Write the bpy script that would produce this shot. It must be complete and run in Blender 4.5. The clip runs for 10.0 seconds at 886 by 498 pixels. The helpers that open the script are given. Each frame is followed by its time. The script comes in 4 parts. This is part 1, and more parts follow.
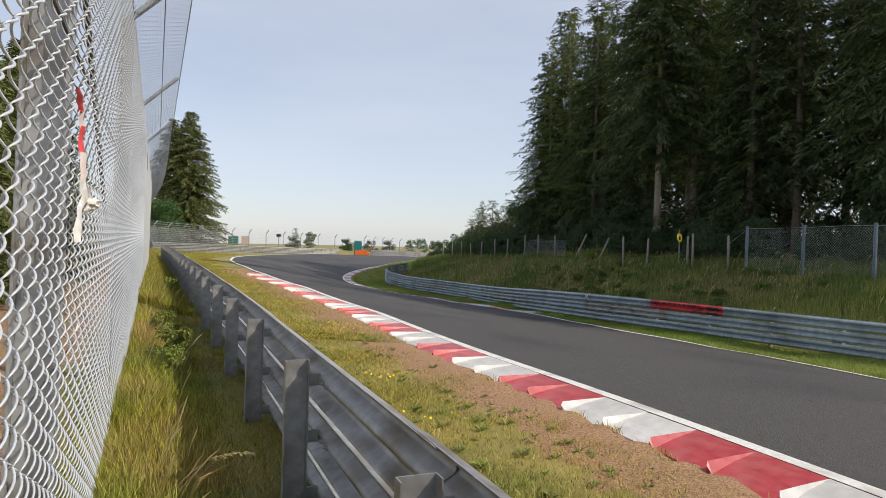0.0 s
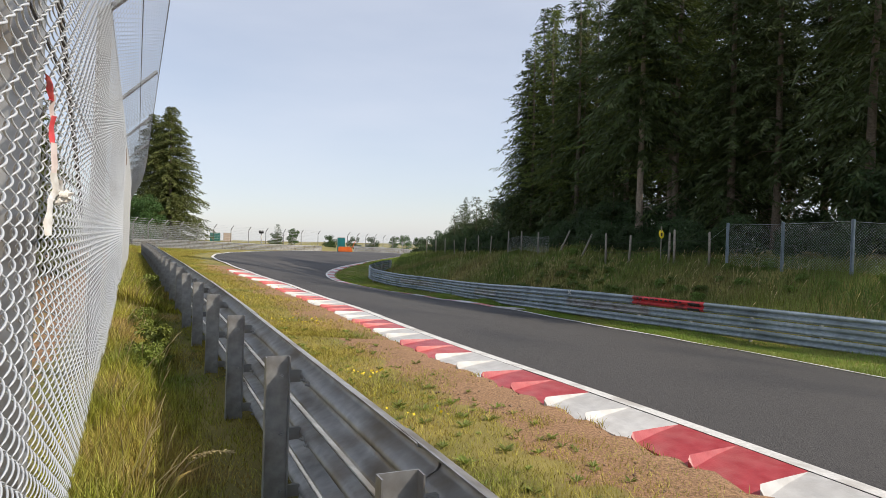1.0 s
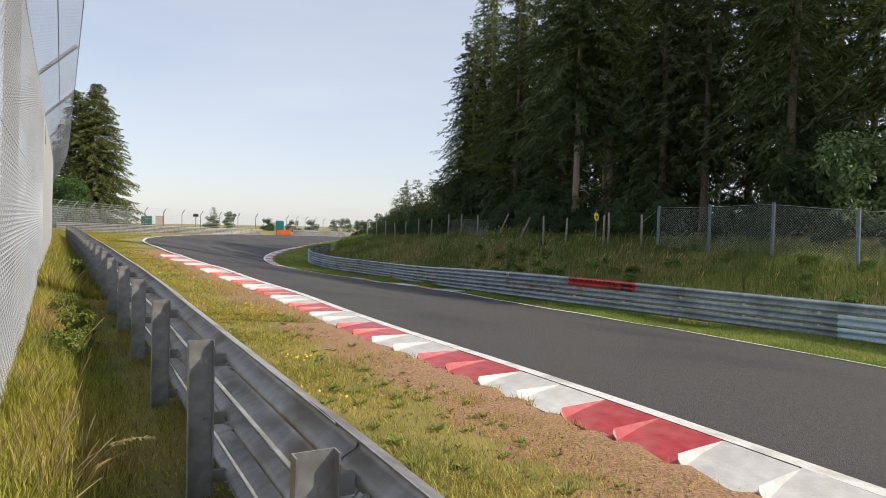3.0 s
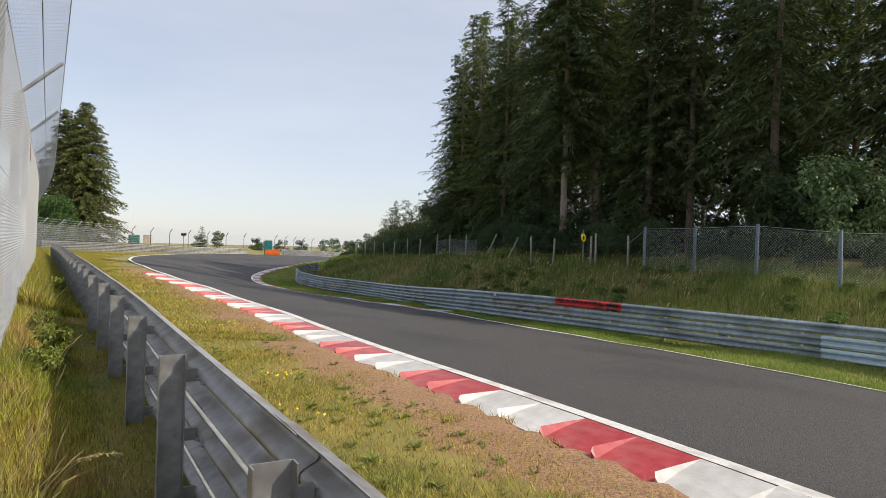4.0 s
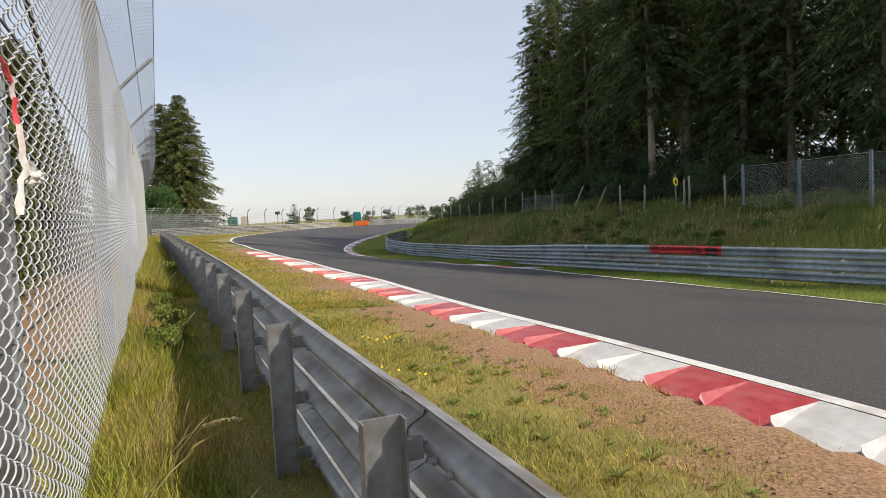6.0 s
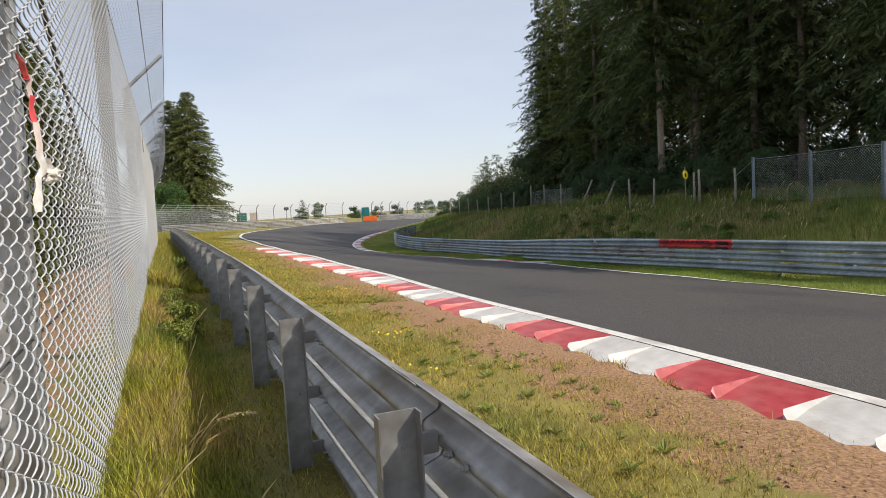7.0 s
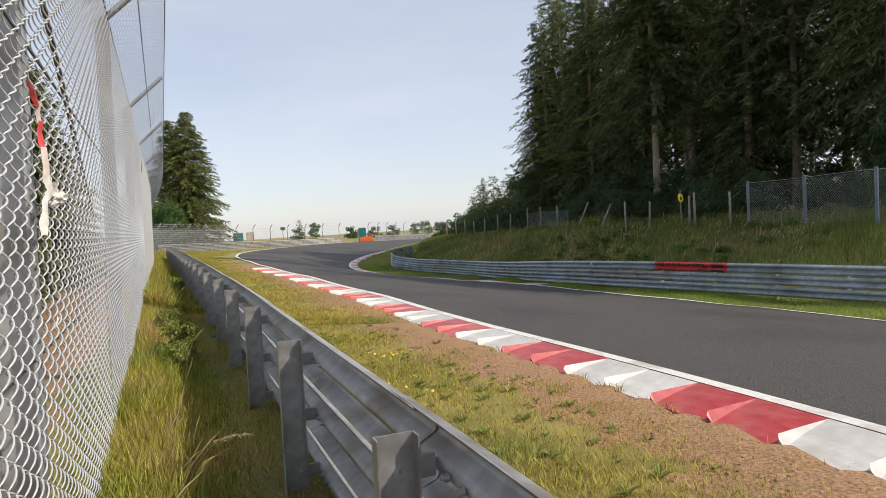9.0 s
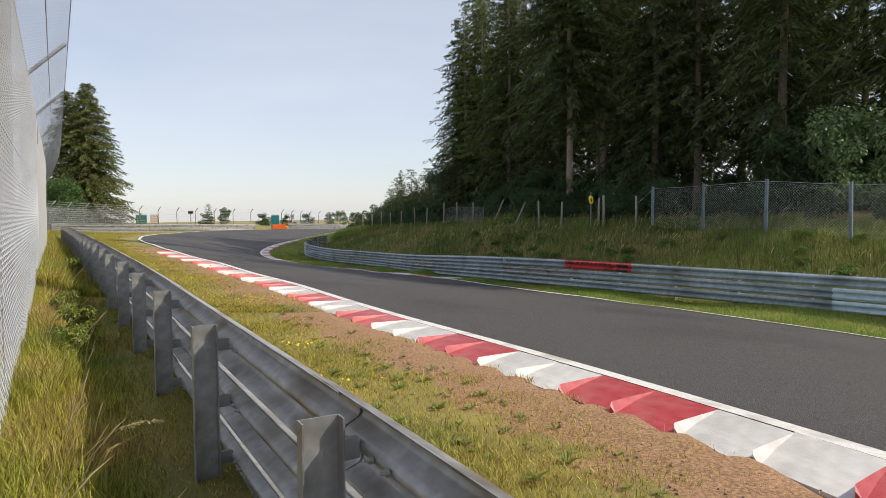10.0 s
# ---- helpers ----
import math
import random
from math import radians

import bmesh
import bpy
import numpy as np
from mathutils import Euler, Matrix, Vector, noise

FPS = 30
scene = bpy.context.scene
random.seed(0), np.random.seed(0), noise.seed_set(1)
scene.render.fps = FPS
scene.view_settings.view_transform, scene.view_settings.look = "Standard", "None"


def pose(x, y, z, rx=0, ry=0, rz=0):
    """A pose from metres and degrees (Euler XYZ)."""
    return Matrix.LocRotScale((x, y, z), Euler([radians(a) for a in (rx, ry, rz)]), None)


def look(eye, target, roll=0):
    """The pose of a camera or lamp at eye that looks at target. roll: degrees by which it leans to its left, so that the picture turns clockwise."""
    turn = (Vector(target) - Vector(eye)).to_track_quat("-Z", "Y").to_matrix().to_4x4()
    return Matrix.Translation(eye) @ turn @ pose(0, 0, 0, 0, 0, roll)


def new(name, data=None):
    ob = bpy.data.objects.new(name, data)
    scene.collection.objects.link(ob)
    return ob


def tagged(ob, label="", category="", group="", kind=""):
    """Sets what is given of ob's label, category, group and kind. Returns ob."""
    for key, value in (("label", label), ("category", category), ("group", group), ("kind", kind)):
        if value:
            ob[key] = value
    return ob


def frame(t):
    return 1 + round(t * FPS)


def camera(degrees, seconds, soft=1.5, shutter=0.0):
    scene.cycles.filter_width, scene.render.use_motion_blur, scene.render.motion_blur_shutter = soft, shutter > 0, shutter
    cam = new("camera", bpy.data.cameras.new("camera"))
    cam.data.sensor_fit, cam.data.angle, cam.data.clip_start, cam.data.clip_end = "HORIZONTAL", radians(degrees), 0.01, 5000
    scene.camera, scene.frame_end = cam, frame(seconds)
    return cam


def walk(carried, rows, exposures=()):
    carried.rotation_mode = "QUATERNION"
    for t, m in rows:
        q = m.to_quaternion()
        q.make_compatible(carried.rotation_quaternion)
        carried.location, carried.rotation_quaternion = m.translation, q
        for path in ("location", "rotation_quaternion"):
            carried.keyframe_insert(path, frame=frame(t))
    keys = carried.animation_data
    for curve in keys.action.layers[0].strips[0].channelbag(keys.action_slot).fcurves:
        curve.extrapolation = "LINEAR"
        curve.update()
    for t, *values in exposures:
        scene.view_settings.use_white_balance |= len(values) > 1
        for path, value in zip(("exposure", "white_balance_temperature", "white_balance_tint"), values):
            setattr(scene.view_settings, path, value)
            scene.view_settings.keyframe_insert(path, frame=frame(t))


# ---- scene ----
cam = camera(68.3, 10.0, soft=0.7)
PATH = [
    (0, (0.132, 0.21, 1.806), (0.086, 2.209, 1.777), 1.3),
    (0.5, (0.139, 0.241, 1.802), (0.13, 2.24, 1.768), 1.4),
    (1, (0.138, 0.241, 1.795), (0.142, 2.24, 1.757), 1.3),
    (1.5, (0.141, 0.242, 1.803), (0.15, 2.241, 1.753), 0.9),
    (2, (0.161, 0.21, 1.795), (0.192, 2.208, 1.728), 1.1),
    (2.5, (0.186, 0.231, 1.788), (0.327, 2.223, 1.679), 0.5),
    (4, (0.309, 0.199, 1.758), (0.523, 2.188, 1.736), 1.5),
    (4.5, (0.341, 0.194, 1.725), (0.471, 2.187, 1.625), -1.9),
    (5, (0.311, 0.228, 1.718), (0.386, 2.22, 1.556), -2.7),
    (5.5, (0.307, 0.232, 1.727), (0.295, 2.228, 1.594), -3.1),
    (7, (0.283, 0.222, 1.727), (0.203, 2.215, 1.576), -3.7),
    (7.5, (0.282, 0.216, 1.736), (0.194, 2.211, 1.611), -5.0),
    (8, (0.297, 0.194, 1.748), (0.246, 2.192, 1.687), -6.1),
    (8.5, (0.287, 0.189, 1.742), (0.233, 2.188, 1.684), -5.1),
    (9, (0.278, 0.181, 1.744), (0.213, 2.178, 1.656), -3.3),
    (9.5, (0.28, 0.201, 1.738), (0.413, 2.194, 1.638), -1.5),
    (10, (0.223, 0.14, 1.731), (0.417, 2.127, 1.612), -0.7),
]
walk(cam, [(t, look(eye, target, roll)) for t, eye, target, roll in PATH],
     [(0, -0.05, 6450, 12), (2, 0.06, 6550, 12), (4.5, 0.04, 6600, 12), (10, 0.04, 6600, 12)])

# ---- world, sun, exposure ----
SUN_AZ, SUN_EL = radians(-14.0), radians(41.0)      # azimuth from +x towards +y
world = bpy.data.worlds.new("sky")
scene.world = world
world.use_nodes = True
wn, wl = world.node_tree.nodes, world.node_tree.links
sky = wn.new("ShaderNodeTexSky")
sky.sky_type, sky.sun_disc = "NISHITA", False
sky.sun_elevation, sky.sun_rotation = SUN_EL, radians(90) - SUN_AZ
sky.altitude, sky.air_density, sky.dust_density, sky.ozone_density = 600, 1.0, 0.8, 1.0
tc = wn.new("ShaderNodeTexCoord")
mp = wn.new("ShaderNodeMapping")
mp.inputs["Scale"].default_value = (1.6, 1.6, 6.0)
cn = wn.new("ShaderNodeTexNoise")
cn.inputs["Scale"].default_value, cn.inputs["Detail"].default_value = 1.3, 6
cr = wn.new("ShaderNodeValToRGB")
cr.color_ramp.elements[0].position, cr.color_ramp.elements[1].position = 0.35, 0.8
cr.color_ramp.elements[0].color, cr.color_ramp.elements[1].color = (0.48, 0.48, 0.48, 1), (0.72, 0.72, 0.72, 1)
cm = wn.new("ShaderNodeMix")
cm.data_type = "RGBA"
cm.inputs["B"].default_value = (6.1, 6.45, 7.15, 1)       # thin high haze
wl.new(tc.outputs["Generated"], mp.inputs["Vector"])
wl.new(mp.outputs["Vector"], cn.inputs["Vector"])
wl.new(cn.outputs["Fac"], cr.inputs["Fac"])
wl.new(cr.outputs["Color"], cm.inputs["Factor"])
wl.new(sky.outputs["Color"], cm.inputs["A"])
wl.new(cm.outputs["Result"], wn["Background"].inputs["Color"])
wn["Background"].inputs["Strength"].default_value = 0.132
sun = new("sun", bpy.data.lights.new("sun", "SUN"))
sun.data.energy, sun.data.angle, sun.data.color = 4.6, radians(0.6), (1.0, 0.90, 0.74)
sun.matrix_world = look((60 * math.cos(SUN_AZ), 60 * math.sin(SUN_AZ), 60 * math.tan(SUN_EL)), (0, 0, 0))
scene.view_settings.exposure = 0.0

# ---- materials ----
def mat(name, a, b, scale=8.0, rough=0.6, metal=0.0, bump=0.0, bscale=60.0, c=None, cscale=1.2, island=0.0, objrand=0.0, rough2=None, coord="Object", detail=5):
    """Two-tone noise colour, a second coarse stain colour c, bump, and variation per island or per object."""
    m = bpy.data.materials.new(name)
    m.use_nodes = True
    n, l = m.node_tree.nodes, m.node_tree.links
    p = n["Principled BSDF"]
    t = n.new("ShaderNodeTexCoord")
    n1 = n.new("ShaderNodeTexNoise")
    n1.inputs["Scale"].default_value, n1.inputs["Detail"].default_value = scale, detail
    l.new(t.outputs[coord], n1.inputs["Vector"])
    r = n.new("ShaderNodeValToRGB")
    r.color_ramp.elements[0].position, r.color_ramp.elements[1].position = 0.3, 0.7
    r.color_ramp.elements[0].color, r.color_ramp.elements[1].color = (*a, 1), (*b, 1)
    l.new(n1.outputs["Fac"], r.inputs["Fac"])
    col = r.outputs["Color"]
    if c:
        n2 = n.new("ShaderNodeTexNoise")
        n2.inputs["Scale"].default_value, n2.inputs["Detail"].default_value = cscale, 6
        l.new(t.outputs[coord], n2.inputs["Vector"])
        r2 = n.new("ShaderNodeValToRGB")
        r2.color_ramp.elements[0].position, r2.color_ramp.elements[1].position = 0.48, 0.68
        l.new(n2.outputs["Fac"], r2.inputs["Fac"])
        mx = n.new("ShaderNodeMix")
        mx.data_type = "RGBA"
        mx.inputs["B"].default_value = (*c, 1)
        l.new(r2.outputs["Color"], mx.inputs["Factor"])
        l.new(col, mx.inputs["A"])
        col = mx.outputs["Result"]
    for amount, node, out in ((island, "ShaderNodeNewGeometry", "Random Per Island"), (objrand, "ShaderNodeObjectInfo", "Random")):
        if amount:
            g = n.new(node)
            mr = n.new("ShaderNodeMapRange")
            mr.inputs["To Min"].default_value, mr.inputs["To Max"].default_value = 1 - amount, 1 + amount
            l.new(g.outputs[out], mr.inputs["Value"])
            hs = n.new("ShaderNodeHueSaturation")
            l.new(mr.outputs["Result"], hs.inputs["Value"])
            mh = n.new("ShaderNodeMapRange")
            mh.inputs["To Min"].default_value, mh.inputs["To Max"].default_value = 0.5 - 0.04 * amount, 0.5 + 0.03 * amount
            l.new(g.outputs[out], mh.inputs["Value"])
            l.new(mh.outputs["Result"], hs.inputs["Hue"])
            l.new(col, hs.inputs["Color"])
            col = hs.outputs["Color"]
    l.new(col, p.inputs["Base Color"])
    p.inputs["Roughness"].default_value, p.inputs["Metallic"].default_value = rough, metal
    if rough2 is not None:
        mr = n.new("ShaderNodeMapRange")
        mr.inputs["To Min"].default_value, mr.inputs["To Max"].default_value = rough, rough2
        l.new(n1.outputs["Fac"], mr.inputs["Value"])
        l.new(mr.outputs["Result"], p.inputs["Roughness"])
    if bump:
        n3 = n.new("ShaderNodeTexNoise")
        n3.inputs["Scale"].default_value, n3.inputs["Detail"].default_value = bscale, 4
        l.new(t.outputs[coord], n3.inputs["Vector"])
        bp = n.new("ShaderNodeBump")
        bp.inputs["Strength"].default_value, bp.inputs["Distance"].default_value = bump, 0.02
        l.new(n3.outputs["Fac"], bp.inputs["Height"])
        l.new(bp.outputs["Normal"], p.inputs["Normal"])
    return m


def leafy(m, amount):
    """Lets light through thin leaves and blades."""
    n, l = m.node_tree.nodes, m.node_tree.links
    p, out = n["Principled BSDF"], n["Material Output"]
    tr = n.new("ShaderNodeBsdfTranslucent")
    l.new(p.inputs["Base Color"].links[0].from_socket, tr.inputs["Color"])
    mx = n.new("ShaderNodeMixShader")
    mx.inputs[0].default_value = amount
    l.new(p.outputs[0], mx.inputs[1])
    l.new(tr.outputs[0], mx.inputs[2])
    l.new(mx.outputs[0], out.inputs["Surface"])
    return m


ASPHALT = mat("asphalt", (0.012, 0.012, 0.013), (0.115, 0.108, 0.104), 75, 0.8, bump=0.8, bscale=110, c=(0.035, 0.035, 0.038), cscale=0.22, detail=3)
PAINT = mat("white_paint", (0.55, 0.55, 0.53), (0.74, 0.73, 0.70), 30, 0.55, bump=0.15, bscale=150, c=(0.42, 0.40, 0.37), cscale=2.5)
KERB_RED = mat("kerb_red", (0.34, 0.032, 0.036), (0.47, 0.075, 0.078), 7, 0.42, bump=0.2, bscale=45, c=(0.41, 0.125, 0.115), cscale=1.7, objrand=0.12, coord="Object")
KERB_WHITE = mat("kerb_white", (0.44, 0.435, 0.425), (0.58, 0.575, 0.56), 7, 0.45, bump=0.2, bscale=45, c=(0.36, 0.345, 0.325), cscale=1.6, objrand=0.1)
ZINC = mat("galvanised_steel", (0.30, 0.305, 0.31), (0.47, 0.475, 0.475), 14, 0.34, 0.6, bump=0.08, bscale=40, c=(0.22, 0.195, 0.165), cscale=2.6, rough2=0.55, objrand=0.08)
ZINC_BLUE = mat("weathered_steel", (0.25, 0.30, 0.335), (0.40, 0.46, 0.50), 9, 0.45, 0.4, bump=0.05, bscale=30, c=(0.20, 0.24, 0.26), cscale=1.2, rough2=0.62, objrand=0.14)
WIRE = mat("wire", (0.46, 0.485, 0.51), (0.60, 0.63, 0.655), 30, 0.5, 0.3, rough2=0.6)
DARK_WIRE = mat("dark_wire", (0.05, 0.05, 0.05), (0.09, 0.09, 0.09), 30, 0.6, 0.4)
PALE_STEEL = mat("pale_blue_steel", (0.40, 0.50, 0.58), (0.52, 0.63, 0.71), 6, 0.4, 0.3, rough2=0.5)
RUST = mat("rusty_steel", (0.13, 0.07, 0.045), (0.26, 0.17, 0.11), 30, 0.8, 0.2, bump=0.2)
RED_PAINT = mat("red_panel", (0.40, 0.02, 0.025), (0.55, 0.05, 0.05), 7, 0.45, c=(0.07, 0.025, 0.025), cscale=3)
BLACK_PAINT = mat("black_mark", (0.012, 0.012, 0.014), (0.03, 0.03, 0.03), 20, 0.5)
BARK = mat("bark", (0.10, 0.075, 0.055), (0.24, 0.19, 0.14), 12, 0.9, bump=0.6, bscale=30)
PALE_BARK = mat("pale_bark", (0.20, 0.155, 0.115), (0.38, 0.31, 0.24), 12, 0.9, bump=0.6, bscale=30)
WOOD = mat("weathered_wood", (0.19, 0.17, 0.14), (0.36, 0.32, 0.26), 16, 0.85, bump=0.3, bscale=50)
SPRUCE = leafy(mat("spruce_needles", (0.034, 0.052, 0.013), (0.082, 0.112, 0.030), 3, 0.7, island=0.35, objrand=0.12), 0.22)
# lighter copy of the spruce needles: sun on the lone trees put into colour
SUNLIT_SPRUCE = leafy(mat("sunlit_spruce_needles", (0.075, 0.10, 0.022), (0.17, 0.19, 0.05), 3, 0.7, island=0.35, objrand=0.12), 0.25)
LARCH = leafy(mat("larch_needles", (0.085, 0.125, 0.026), (0.18, 0.22, 0.052), 3, 0.7, island=0.35, objrand=0.12), 0.35)
LEAF = leafy(mat("leaves", (0.045, 0.10, 0.022), (0.10, 0.19, 0.05), 4, 0.55, island=0.3, objrand=0.15), 0.3)
DARKLEAF = leafy(mat("dark_leaves", (0.03, 0.062, 0.02), (0.065, 0.11, 0.035), 4, 0.6, island=0.35, objrand=0.15), 0.25)
PALE_LEAF = leafy(mat("pale_leaves", (0.10, 0.17, 0.05), (0.22, 0.30, 0.13), 4, 0.5, island=0.3), 0.3)
BLADE_LUSH = leafy(mat("lush_grass", (0.16, 0.215, 0.02), (0.43, 0.38, 0.05), 1.3, 0.6, island=0.5, c=(0.44, 0.30, 0.10), cscale=1.4), 0.25)
BLADE_DRY = leafy(mat("dry_grass", (0.30, 0.265, 0.035), (0.49, 0.385, 0.085), 0.8, 0.6, island=0.6, c=(0.22, 0.27, 0.04), cscale=0.6), 0.3)
BLADE_STRIP = leafy(mat("mown_grass", (0.12, 0.22, 0.022), (0.25, 0.34, 0.05), 0.8, 0.6, island=0.4, c=(0.30, 0.30, 0.07), cscale=0.5), 0.3)
BLADE_BANK = leafy(mat("bank_grass", (0.085, 0.145, 0.022), (0.19, 0.23, 0.045), 0.35, 0.6, island=0.5, c=(0.26, 0.22, 0.075), cscale=0.16), 0.3)
STRAW = leafy(mat("straw", (0.42, 0.33, 0.15), (0.58, 0.48, 0.25), 5, 0.6, island=0.2), 0.3)
WEED = leafy(mat("weed_leaves", (0.14, 0.19, 0.025), (0.26, 0.30, 0.06), 6, 0.55, island=0.3, objrand=0.2), 0.3)
BANK_WEED = leafy(mat("bank_weed_leaves", (0.10, 0.17, 0.03), (0.20, 0.27, 0.06), 6, 0.55, island=0.35, objrand=0.25), 0.3)
YELLOW = mat("yellow_petals", (0.65, 0.48, 0.01), (0.80, 0.62, 0.03), 20, 0.6, island=0.2)
TEAL = mat("teal_plastic", (0.01, 0.16, 0.17), (0.02, 0.22, 0.23), 3, 0.45)
WHITE_PLASTIC = mat("white_plastic", (0.60, 0.60, 0.58), (0.72, 0.72, 0.70), 6, 0.4)
ORANGE = mat("orange_plastic", (0.72, 0.13, 0.02), (0.85, 0.20, 0.03), 5, 0.5)
BEIGE = mat("beige_paint", (0.48, 0.37, 0.30), (0.60, 0.50, 0.42), 4, 0.6)
GREEN_PAINT = mat("green_paint", (0.02, 0.13, 0.11), (0.03, 0.19, 0.16), 4, 0.55)
YELLOW_SIGN = mat("yellow_sign", (0.75, 0.55, 0.01), (0.85, 0.66, 0.02), 9, 0.5)
TAPE_RED = mat("red_tape", (0.62, 0.05, 0.06), (0.78, 0.14, 0.15), 20, 0.35)
TAPE_WHITE = mat("white_tape", (0.66, 0.55, 0.52), (0.80, 0.72, 0.70), 20, 0.35)
FILM = mat("plastic_film", (0.62, 0.58, 0.52), (0.82, 0.80, 0.76), 25, 0.2)


def ground_material():
    m = mat("grass_ground", (0.16, 0.145, 0.035), (0.31, 0.25, 0.07), 1.1, 0.9, bump=0.6, bscale=110, c=(0.11, 0.125, 0.028), cscale=0.35)
    n, l = m.node_tree.nodes, m.node_tree.links
    p = n["Principled BSDF"]
    base = p.inputs["Base Color"].links[0].from_socket
    at = n.new("ShaderNodeAttribute")
    at.attribute_name = "soil"
    t = n.new("ShaderNodeTexCoord")
    nz = n.new("ShaderNodeTexNoise")
    nz.inputs["Scale"].default_value, nz.inputs["Detail"].default_value = 2.6, 8
    l.new(t.outputs["Object"], nz.inputs["Vector"])
    add = n.new("ShaderNodeMath")
    add.operation = "ADD"
    l.new(at.outputs["Fac"], add.inputs[0])
    l.new(nz.outputs["Fac"], add.inputs[1])
    rp = n.new("ShaderNodeValToRGB")
    rp.color_ramp.elements[0].position, rp.color_ramp.elements[1].position = 0.86, 1.0
    l.new(add.outputs[0], rp.inputs["Fac"])
    fine = n.new("ShaderNodeTexNoise")
    fine.inputs["Scale"].default_value, fine.inputs["Detail"].default_value = 42, 8
    l.new(t.outputs["Object"], fine.inputs["Vector"])
    sr = n.new("ShaderNodeValToRGB")
    sr.color_ramp.elements[0].position, sr.color_ramp.elements[1].position = 0.33, 0.7
    sr.color_ramp.elements[0].color, sr.color_ramp.elements[1].color = (0.16, 0.085, 0.042, 1), (0.45, 0.27, 0.145, 1)
    l.new(fine.outputs["Fac"], sr.inputs["Fac"])
    mx = n.new("ShaderNodeMix")
    mx.data_type = "RGBA"
    l.new(rp.outputs["Color"], mx.inputs["Factor"])
    l.new(base, mx.inputs["A"])
    l.new(sr.outputs["Color"], mx.inputs["B"])
    l.new(mx.outputs["Result"], p.inputs["Base Color"])
    return m


GROUND = ground_material()

# ---- mesh helpers ----
def mesh_of(name, verts, faces, material, smooth=False):
    me = bpy.data.meshes.new(name)
    me.from_pydata([tuple(v) for v in verts], [], faces)
    me.materials.append(material)
    if smooth:
        me.shade_smooth()
    me.update()
    return me


def raw_mesh(name, verts, tris, material):
    """Fast mesh from numpy arrays of vertices and triangles."""
    me = bpy.data.meshes.new(name)
    v, f = np.asarray(verts, np.float32), np.asarray(tris, np.int32)
    me.vertices.add(len(v))
    me.vertices.foreach_set("co", v.ravel())
    me.loops.add(f.size)
    me.loops.foreach_set("vertex_index", f.ravel())
    me.polygons.add(len(f))
    me.polygons.foreach_set("loop_start", np.arange(0, f.size, 3, dtype=np.int32))
    me.materials.append(material)
    me.update(calc_edges=True)
    me.validate()
    return me


def child(name, me, parent, label="", m=None):
    ob = new(name, me)
    ob.parent = parent
    if m is not None:
        ob.matrix_basis = m
    return tagged(ob, label)


def thing(name, label, category, m=None, group="", kind="", data=None):
    ob = new(name, data)
    if m is not None:
        ob.matrix_basis = m
    return tagged(ob, label, category, group, kind)


def part(name, bm, material, parent, label="", smooth=False):
    me = bpy.data.meshes.new(name)
    bm.to_mesh(me)
    bm.free()
    me.materials.append(material)
    if smooth:
        me.shade_smooth()
    return child(name, me, parent, label)


def box(bm, cx, cy, cz, sx, sy, sz, bevel=0.0, rot=None):
    m = Matrix.Translation((cx, cy, cz)) @ (rot or Matrix()) @ Matrix.Diagonal((sx, sy, sz, 1))
    made = bmesh.ops.create_cube(bm, size=1, matrix=m)
    if bevel:
        edges = list({e for v in made["verts"] for e in v.link_edges})
        bmesh.ops.bevel(bm, geom=edges, offset=bevel, segments=2, affect="EDGES")
    return bm


def tube(points, radius, sides=6, taper=None):
    """Verts and quads of a tube along points; taper gives a radius per point."""
    verts, faces = [], []
    pts = [Vector(p) for p in points]
    for i, p in enumerate(pts):
        d = (pts[min(i + 1, len(pts) - 1)] - pts[max(i - 1, 0)]).normalized()
        a = d.orthogonal().normalized()
        if abs(d.z) < 0.9:
            a = d.cross(Vector((0, 0, 1))).normalized()
        b = d.cross(a)
        r = taper[i] if taper else radius
        for k in range(sides):
            w = 2 * math.pi * k / sides
            verts.append(p + a * (r * math.cos(w)) + b * (r * math.sin(w)))
    for i in range(len(pts) - 1):
        for k in range(sides):
            k2 = (k + 1) % sides
            faces.append((i * sides + k, i * sides + k2, (i + 1) * sides + k2, (i + 1) * sides + k))
    faces.append(tuple(range(sides))[::-1])
    faces.append(tuple((len(pts) - 1) * sides + k for k in range(sides)))
    return verts, faces


class Line:
    """A smooth plan line through control points, by arc length."""
    def __init__(self, pts, step=0.25):
        p = np.array(pts, float)
        h = np.linalg.norm(np.diff(p, axis=0), axis=1)
        slope = np.diff(p, axis=0) / h[:, None]
        tan = np.vstack([slope[:1], (slope[:-1] * h[1:, None] + slope[1:] * h[:-1, None]) / (h[1:] + h[:-1])[:, None], slope[-1:]])
        out = []
        for i in range(len(p) - 1):
            n = max(2, int(h[i] / step))
            for k in range(n):
                u = k / n
                out.append((2 * u ** 3 - 3 * u * u + 1) * p[i] + (u ** 3 - 2 * u * u + u) * h[i] * tan[i] + (3 * u * u - 2 * u ** 3) * p[i + 1] + (u ** 3 - u * u) * h[i] * tan[i + 1])
        out.append(p[-1])
        self.p = np.array(out)
        self.s = np.concatenate([[0], np.cumsum(np.linalg.norm(np.diff(self.p[:, :2], axis=0), axis=1))])
        self.length = self.s[-1]

    def at(self, s):
        return np.array([np.interp(s, self.s, self.p[:, k]) for k in range(self.p.shape[1])])

    def dirn(self, s):
        d = self.at(min(s + 0.2, self.length))[:2] - self.at(max(s - 0.2, 0))[:2]
        return d / np.linalg.norm(d)

    def s_at_y(self, y):
        return float(np.interp(y, self.p[:, 1], self.s))


